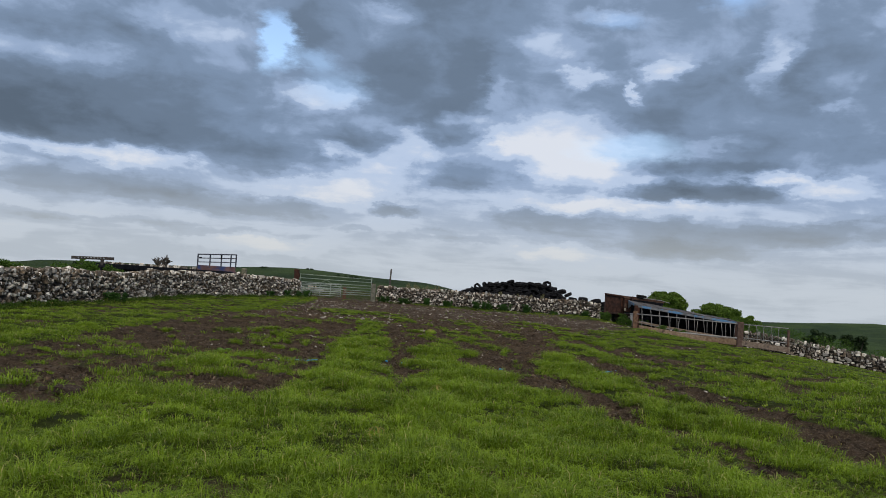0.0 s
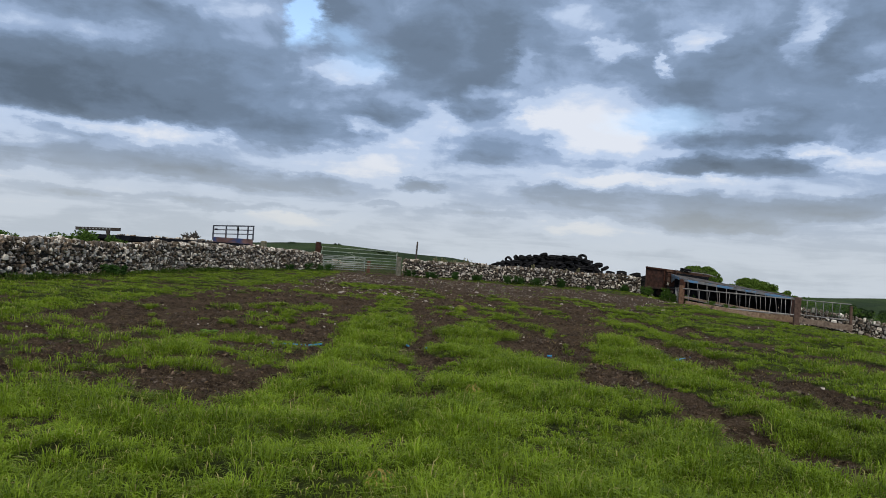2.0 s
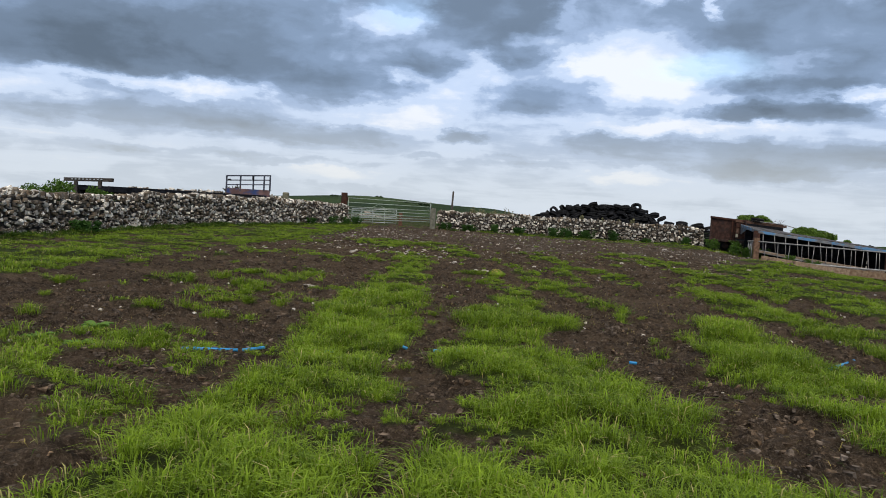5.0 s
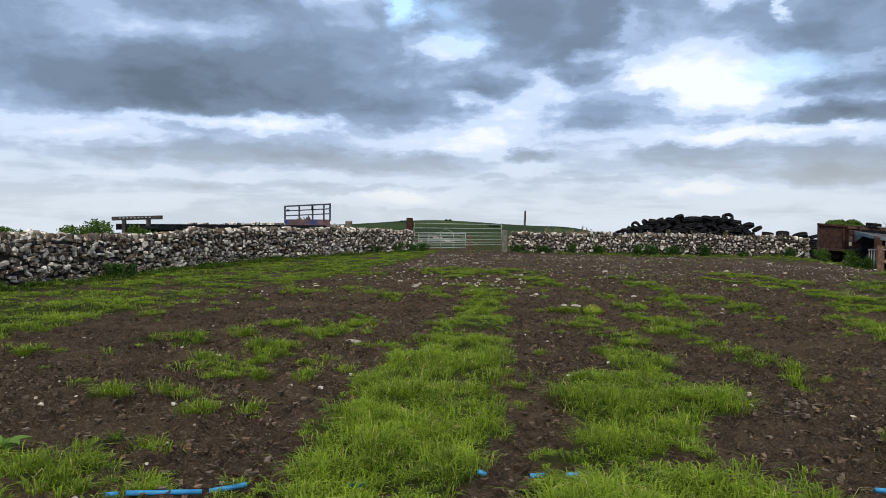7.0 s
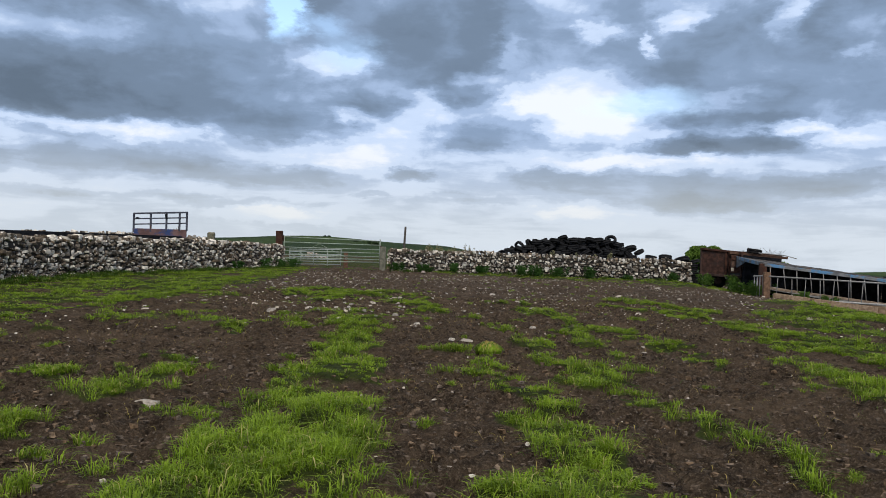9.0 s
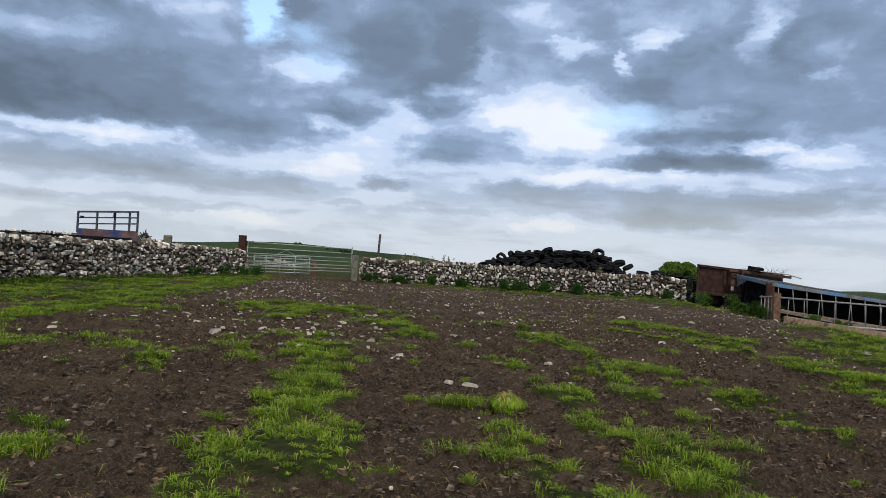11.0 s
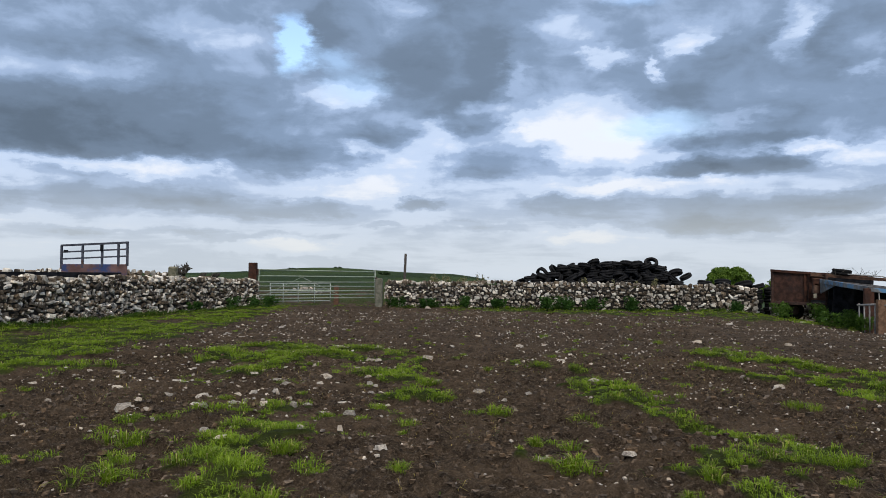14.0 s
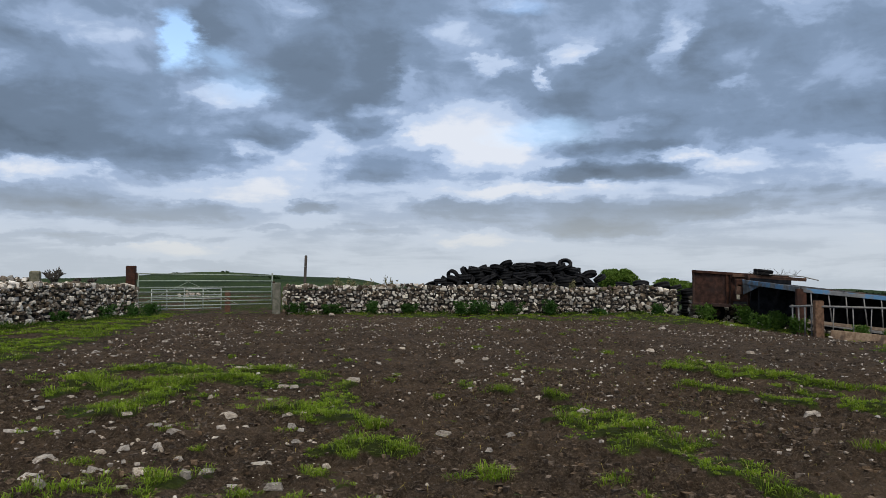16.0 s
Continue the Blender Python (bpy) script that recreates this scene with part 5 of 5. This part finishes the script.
for k, (a, r_, zt, w) in enumerate([(-6.6, 640, 3.9, 9), (-7.6, 650, 4.2, 7), (-13.2, 690, 6.8, 5), (-9.9, 700, 8.0, 4)]):
    tree(r_ * math.sin(radians(a)), 15 + r_ * math.cos(radians(a)), zt, (w, w * .5), 40 + k, M_FARTREE, "dark far hawthorn on the hill beyond the gate", leaf=.8, per=80, lumps_n=24)
bare_tree(-144.5, 400, 8.2, 8.8, 3)
bare_tree(-138, 430, 3.2, 4.5, 4, "far leafless thorn against the sky")
bare_tree(-133, 395, 2.6, 3.5, 5, "far leafless thorn against the sky")

# ---- things on the ground ----
def water_pipe():
    """A blue hose that lies half buried across the strips and shows in several places."""
    t = empty("water_pipe", (-2.6, 15.47, gz(-2.6, 15.47)), "bright blue plastic water pipe half buried in soil", "pipe")
    line = [(-3.09, 15.22), (-2.35, 15.52), (-1.70, 15.77), (-1.0, 15.95), (-.42, 16.12), (1.4, 16.2), (3.42, 16.42), (4.0, 17.1)]
    def on(x):
        for (ax, ay), (bx, by) in zip(line, line[1:]):
            if x <= bx:
                return ay + (by - ay) * (x - ax) / (bx - ax)
        return line[-1][1]
    for a_, b_ in [(-3.09, -3.03), (-2.99, -2.60), (-2.56, -2.36), (-1.80, -1.69), (-1.03, -.98), (-.71, -.62), (-.49, -.41), (1.34, 1.42), (3.43, 3.98)]:
        za, zb = gz(a_, on(a_)) + .02, gz(b_, on(b_)) + .02
        z = max(za, zb, gz((a_ + b_) / 2, on((a_ + b_) / 2)) + .02)
        sub(t, "section", rod_bm((a_, on(a_), (za + z) / 2), (b_, on(b_), (zb + z) / 2), .016, sides=10), M_PIPE, smooth=True)


water_pipe()

FIELD_ROCKS = [rock_mesh("field_stone", 80 + i, M_FIELD, .7, .07) for i in range(8)]


def field_stone(x, y, w, k, spin, flat_=.34, label="pale weathered limestone lying on bare soil"):
    ob = new("field_stone", FIELD_ROCKS[k % 8])
    ob.matrix_basis = Matrix.Translation((x, y, gz(x, y) + w * flat_ * .16)) @ Euler((.12 * math.sin(k), .15 * math.cos(k * 2), spin)).to_matrix().to_4x4() @ Matrix.Diagonal((w, w * .62, w * flat_, 1))
    return tagged(ob, label, "stone", "stones in the field")


for k, (x, y, w) in enumerate([(-1.4, 36.0, .42), (-1.0, 35.2, .22), (1.0, 35.6, .26), (1.1, 32.5, .26), (-3.4, 32.4, .27), (-2.1, 30.6, .40), (-2.45, 30.25, .22), (-1.9, 29.8, .24), (-1.9, 31.5, .16),
                               (-1.9, 32.5, .16), (-2.2, 29.9, .2), (-.3, 33.3, .22), (-3.4, 30.2, .18), (-3.6, 31.3, .24), (3.5, 32.1, .24), (-2.7, 32.7, .36), (-3.0, 30.0, .26), (-4.6, 32.1, .5),
                               (-3.8, 30.4, .28), (-.5, 31.7, .24), (-3.9, 30.9, .24), (-.8, 36.5, .2)]):
    field_stone(x, y, w * (.8 if w < .3 else .66), k, k * 1.3, .26 + .12 * (k % 3) / 2)
for k, (x, y, w) in enumerate([(-3.37, 21.05, .42), (.88, 18.6, .26), (-2.56, 18.4, .1), (-.5, 25.9, .24), (-.72, 26.2, .2), (-2.0, 27.8, .14), (-4.4, 29.3, .25), (-4.5, 30.1, .5), (-5.2, 31.5, .36), (-5.4, 34.2, .34), (.7, 28.0, .2), (1.5, 24.6, .18),
                               (2.0, 25.2, .14), (7.1, 31.5, .3), (-2.6, 56.4, .55), (-5.9, 33.0, .4), (-6.4, 31.6, .36), (-3.1, 36.6, .7), (-5.1, 37.6, .5), (.9, 34.0, .3), (1.3, 36.6, .2), (2.9, 36.9, .2), (11.0, 46.9, .34),
                               (10.4, 46.2, .3), (9.5, 47.2, .35), (10.6, 48.2, .26)]):
    field_stone(x, y, w * (.8 if w < .3 else .66), k + 3, k * 2.1, .26 + .12 * (k % 3) / 2)
r_ = random.Random(17)
for k in range(70):
    x, y = r_.gauss(-3.4, 2.1), r_.uniform(27.5, 41)
    if -8.5 < x < 3:
        field_stone(x, y, r_.uniform(.07, .2), k, r_.random() * 6)
for k in range(70):
    field_stone(r_.uniform(-5.2, -1.4), r_.uniform(28.6, 34.6), r_.uniform(.05, .15), k, r_.random() * 6, r_.uniform(.3, .6))
for k in range(60):
    x, y = r_.uniform(-7, 11), r_.uniform(34, 53)
    if float(turf_at(x, y)) < .4:
        field_stone(x, y, r_.uniform(.08, .24), k, r_.random() * 6)
for k in range(14):
    a = r_.random() * 6.28
    field_stone(13.4 + r_.random() * 3.4, 46.2 + r_.random() * 1.2, r_.uniform(.15, .34), k, a, .7, "pale rubble lying inside the feed shelter")


def rubble_heap(x, y, n, spread):
    """A heap of pale stones beyond the gate."""
    r, z = random.Random(5), float(land(x, y))
    t = empty("rubble_heap", (x, y, z), "heap of pale limestone rubble beyond the gate", "heap")
    for k in range(n):
        q = r.random() ** .6
        a = r.random() * 6.28
        w = r.uniform(.2, .4)
        part("stone", FIELD_ROCKS[k % 8], t, m=Matrix.Translation((math.cos(a) * q * spread, math.sin(a) * q * .8, .05 + (1 - q) * .45)) @ Euler((r.random(), r.random(), r.random() * 6)).to_matrix().to_4x4() @ Matrix.Diagonal((w, w * .7, w * .6, 1)))


rubble_heap(-13.4, 80, 26, 1.5)


def scatter(name, n, xlim, ylim, size, arrays, material, seed, sink=.25, thick_at=None, smooth=False):
    g_ = np.random.default_rng(seed)
    x, y = g_.uniform(*xlim, n), g_.uniform(*ylim, n)
    t = turf_at(x, y)
    ok = g_.random(n) < np.clip(1.15 - t * 1.25, .04, 1)
    if thick_at is not None:
        ok &= g_.random(n) < thick_at(x, y)
    x, y = x[ok], y[ok]
    z = ground_z(x, y)
    s_ = size[0] + (size[1] - size[0]) * g_.random(len(x)) ** 2.6
    vs, fs, at = [], [], 0
    pick = g_.integers(0, len(arrays), len(x))
    for k, (v, f) in enumerate(arrays):
        i = np.nonzero(pick == k)[0]
        if not len(i):
            continue
        c, q = np.cos(g_.uniform(0, 6.283, len(i))), g_.uniform(.45, .8, len(i))
        sn = np.sqrt(1 - c * c)
        p = v[None] * s_[i][:, None, None] * np.stack([np.ones(len(i)), g_.uniform(.6, 1, len(i)), q], -1)[:, None]
        px, py = p[..., 0] * c[:, None] - p[..., 1] * sn[:, None], p[..., 0] * sn[:, None] + p[..., 1] * c[:, None]
        w = np.stack([px + x[i][:, None], py + y[i][:, None], p[..., 2] + (z[i] + s_[i] * q * (.5 - sink))[:, None]], -1)
        vs.append(w.reshape(-1, 3))
        fs.append((f[None] + (np.arange(len(i)) * len(v))[:, None, None] + at).reshape(-1, 3))
        at += len(i) * len(v)
    return new(name, mesh_from(name, np.concatenate(vs), np.concatenate(fs), material, smooth=smooth))


def stony(x, y):
    return np.clip((.10 + .85 * sstep(y, 25, 33)) * (.2 + 1.2 * sstep(vnoise(x, y, 1.3, 90) * .6 + vnoise(x, y, .4, 91) * .4, .38, .72)), 0, 1)


def tiny_rock(seed, angular=False):
    """A pebble or clod cheap enough for thousands."""
    r = random.Random(seed)
    bm = bmesh.new()
    if angular:
        bmesh.ops.create_icosphere(bm, subdivisions=1, radius=.5)
    else:
        bmesh.ops.create_cube(bm, size=.8)
    for v in bm.verts:
        v.co *= r.uniform(.55, 1.2)
        v.co += Vector((r.uniform(-.15, .15), r.uniform(-.15, .15), r.uniform(-.1, .1)))
    bmesh.ops.triangulate(bm, faces=bm.faces[:])
    me = mesh_of(bm, "tiny_rock", M_PEBBLE)
    return mesh_arrays(me)


TINY = [tiny_rock(200 + i) for i in range(8)]
CHIPS = [tiny_rock(230 + i, True) for i in range(8)]
tagged(scatter("pebbles", 34000, (-8, 10), (13, 54), (.013, .07), CHIPS, M_PEBBLE, 31, thick_at=stony), "small pale limestone chips scattered over soil", "pebbles", kind="stuff")
tagged(scatter("soil_clods", 36000, (-6.0, 4.4), (9, 36), (.016, .075), TINY, M_CLOD, 32, .35), "crumbly dark brown soil clods", "soil", kind="stuff")
tagged(scatter("soil_clods", 16000, (-9, 12), (36, 57), (.02, .085), TINY, M_CLOD, 33, .35), "crumbly dark brown soil clods", "soil", kind="stuff")


def tussock(x, y, rad, h, n, seed, label, straw=.35):
    """A hummock of long grass whose tips are bleached."""
    g_, z = np.random.default_rng(seed), gz(x, y)
    t = empty("grass_tussock", (x, y, z), label, "grass")
    def tuft(n_, rr, hh, mat, nm):
        a, q = g_.uniform(0, 6.283, n_), np.sqrt(g_.random(n_)) * rr
        bx, by = q * np.cos(a), q * np.sin(a)
        bz = hh * .55 * (1 - (q / rr) ** 2)
        l_ = g_.uniform(.5, 1, n_) * hh
        ox, oy = np.cos(a) * l_ * .38, np.sin(a) * l_ * .38
        w = g_.uniform(.004, .008, n_)
        sx, sy = -np.sin(a) * w, np.cos(a) * w
        p = np.stack([np.stack([bx - sx, by - sy, bz - .03], -1), np.stack([bx + sx, by + sy, bz - .03], -1), np.stack([bx + ox * .5 - sx, by + oy * .5 - sy, bz + l_ * .5], -1),
                      np.stack([bx + ox * .5 + sx, by + oy * .5 + sy, bz + l_ * .5], -1), np.stack([bx + ox * 1.1, by + oy * 1.1, bz + l_ * .2], -1)], 1).reshape(-1, 3)
        b = np.arange(n_)[:, None] * 5
        f = np.concatenate([b + np.array([[0, 1, 3]]), b + np.array([[0, 3, 2]]), b + np.array([[2, 3, 4]])], 0)
        part(nm, mesh_from(nm, p, f, mat, smooth=False), t)
    tuft(n, rad, h, M_GRASS, "green_tuft")
    tuft(int(n * straw), rad * .75, h * 1.1, M_STRAW, "straw_tuft")


tussock(-.22, 24.65, .17, .14, 800, 1, "round tussock of grass with straw-yellow tips", .8)
tussock(0.05, 11.35, .10, .14, 200, 2, "small withered brown grass tuft", 1.5)
tussock(-.55, 7.9, .12, .10, 160, 3, "small withered brown grass tuft", 1.2)


def tuft_mesh(seed, n=150, rad=.10, h=.16):
    """A loose clump of arching blades, one mesh."""
    g_ = np.random.default_rng(seed)
    a, q = g_.uniform(0, 6.283, n), g_.random(n)
    c = g_.normal(0, rad * .6, (5, 2))[g_.integers(0, 5, n)]
    zero = np.zeros(n)
    return blade_mesh("grass_tuft", c[:, 0] + np.cos(a) * q * rad * .6, c[:, 1] + np.sin(a) * q * rad * .6, zero - .01, a + g_.normal(0, .8, n),
                      g_.uniform(.35, 1, n) * h, np.clip(.3 + .8 * q * g_.uniform(.5, 1.4, n), .1, 1.2), g_.uniform(.004, .009, n), M_GRASS)


TUFT_MESHES = [tuft_mesh(800 + k, 120 + 25 * k, .07 + .014 * k, .13 + .016 * (k % 4)) for k in range(6)]
TUFT_SPOTS = [(a + .6 * b * math.cos(k), o + .6 * b * math.sin(k)) for a, o, b in TUFTS for k in range(1 if b < .13 else 2)]
tuft_dice = random.Random(77)
while len(TUFT_SPOTS) < 125:
    x, y = tuft_dice.uniform(-7, -2.8), tuft_dice.uniform(10, 16.5)
    if float(turf_at(x, y)) < .5:
        TUFT_SPOTS.append((x, y))
while len(TUFT_SPOTS) < 260:
    x, y = tuft_dice.uniform(-7.2, 6), tuft_dice.uniform(12, 47)
    if .03 < float(turf_at(x, y)) < .42 or (y > 33 and float(turf_at(x, y)) < .3 and tuft_dice.random() < .5):
        TUFT_SPOTS.append((x, y))
for k, (x, y) in enumerate(TUFT_SPOTS):
    ob = new("grass_tuft", TUFT_MESHES[k % 6])
    grow = tuft_dice.uniform(.65, 1.35) if k < 125 else tuft_dice.uniform(.4, .95)
    ob.matrix_world = Matrix.Translation((x, y, gz(x, y))) @ Matrix.Rotation(tuft_dice.random() * 6.28, 4, "Z") @ Matrix.Diagonal((grow, grow, grow * tuft_dice.uniform(.75, 1.05), 1))
    tagged(ob, "small fresh green grass tuft growing in bare soil", "grass", "grass tufts in the soil")


def dry_stalks():
    """Bleached straws and roots that lie on the bare soil."""
    g_ = np.random.default_rng(93)
    x, y = g_.uniform(-6.5, 5.5, 9000), g_.uniform(9, 36, 9000)
    ok = g_.random(9000) < np.clip(1.0 - turf_at(x, y) * .8, 0, 1) * sstep(vnoise(x, y, .8, 94), .35, .7)
    x, y = x[ok], y[ok]
    n = len(x)
    me = blade_mesh("dry_stalks", x, y, ground_z(x, y) + .012, g_.uniform(0, 6.283, n), g_.uniform(.03, .11, n), g_.uniform(.9, 1.6, n), g_.uniform(.003, .007, n), M_STRAW)
    return tagged(new("dry_stalks", me), "bleached dry straws lying on soil", "straw", kind="stuff")


dry_stalks()


def dock(x, y, seed, n=11):
    """A dock plant: broad leaves in a rosette."""
    r, z = random.Random(seed), gz(x, y)
    t = empty("dock_plant", (x, y, z), "broad-leaved green dock plant in bare soil", "plant", "docks")
    for k in range(n):
        a, ln, up = k * 2.4 + r.random(), r.uniform(.11, .2), r.uniform(.4, 1.0)
        verts, faces, m = [], [], 7
        for i in range(m):
            q = i / (m - 1)
            wd = .075 * math.sin(math.pi * (q * .92 + .04)) * ln / .25
            rad_, zz = ln * q, ln * (up * q - .75 * up * q * q) + .01
            for s_ in (-1, 0, 1):
                verts.append((rad_ * math.cos(a) - s_ * wd * math.sin(a), rad_ * math.sin(a) + s_ * wd * math.cos(a), zz + (.02 if s_ else 0)))
            if i:
                b = 3 * i
                faces += [(b - 3, b - 2, b + 1, b), (b - 2, b - 1, b + 2, b + 1)]
        part("leaf", mesh_from("leaf", verts, faces, M_DOCK), t)


for k, (x, y) in enumerate([(-4.35, 15.9), (-4.15, 15.2), (-4.6, 15.3), (-3.75, 14.9), (-4.9, 14.6)]):
    dock(x, y, 500 + k)


def mud_heap(x, y, seed):
    r = random.Random(seed)
    t = empty("mud_heap", (x, y, gz(x, y)), "trodden heap of dark mud in the grass", "mud")
    for k in range(7):
        w = r.uniform(.12, .26)
        part("lump", FIELD_LUMPS[k % 4], t, m=Matrix.Translation((r.uniform(-.22, .22), r.uniform(-.15, .15), .03)) @ Matrix.Rotation(r.random() * 6, 4, "Z") @ Matrix.Diagonal((w, w * .8, w * .55, 1)))


FIELD_LUMPS = [rock_mesh("lump", 120 + i, M_DUNG, .5, .2) for i in range(4)]
mud_heap(3.15, 7.6, 1), mud_heap(-4.4, 9.2, 2), mud_heap(5.0, 12.2, 3)

sward(21000, 24, (-4.4, 4.6), (4, 20), (.08, .19), (.004, .009), .085, 61)
sward(20000, 20, (-4.4, 5.2), (20, 37), (.07, .16), (.005, .009), .085, 62)
sward(8000, 18, (-8.4, -4.4), (4, 37), (.08, .18), (.007, .013), .11, 63)
sward(10000, 18, (4.6, 10), (6, 37), (.08, .17), (.007, .013), .11, 64)
sward(12000, 15, (-13.0, -8.0), (8, 57), (.06, .13), (.011, .020), .19, 65)
sward(13000, 14, (10, 30), (9, 50), (.06, .13), (.015, .026), .22, 66)
sward(8000, 14, (-9, 13), (37, 59), (.06, .14), (.011, .020), .15, 67)
VERGE = "long dark green grass along the foot of the stone wall"
sward(9000, 14, (-13.2, -9), (20, 56), (.14, .32), (.012, .022), .16, 68, edge=[(-12.4, 20, .5), (-12.65, 27, .55), (-12.55, 37, .55), (-11.4, 47.3, .6), (-9.7, 54.9, .6)], material=M_VERGE, label=VERGE)
sward(9000, 14, (-5, 12), (52, 58), (.12, .30), (.012, .022), .16, 69, edge=[(-4.4, 57.6, .4), (0, 56.0, .35), (5.4, 54.8, .35), (11, 54.0, .4)], material=M_VERGE, label=VERGE)
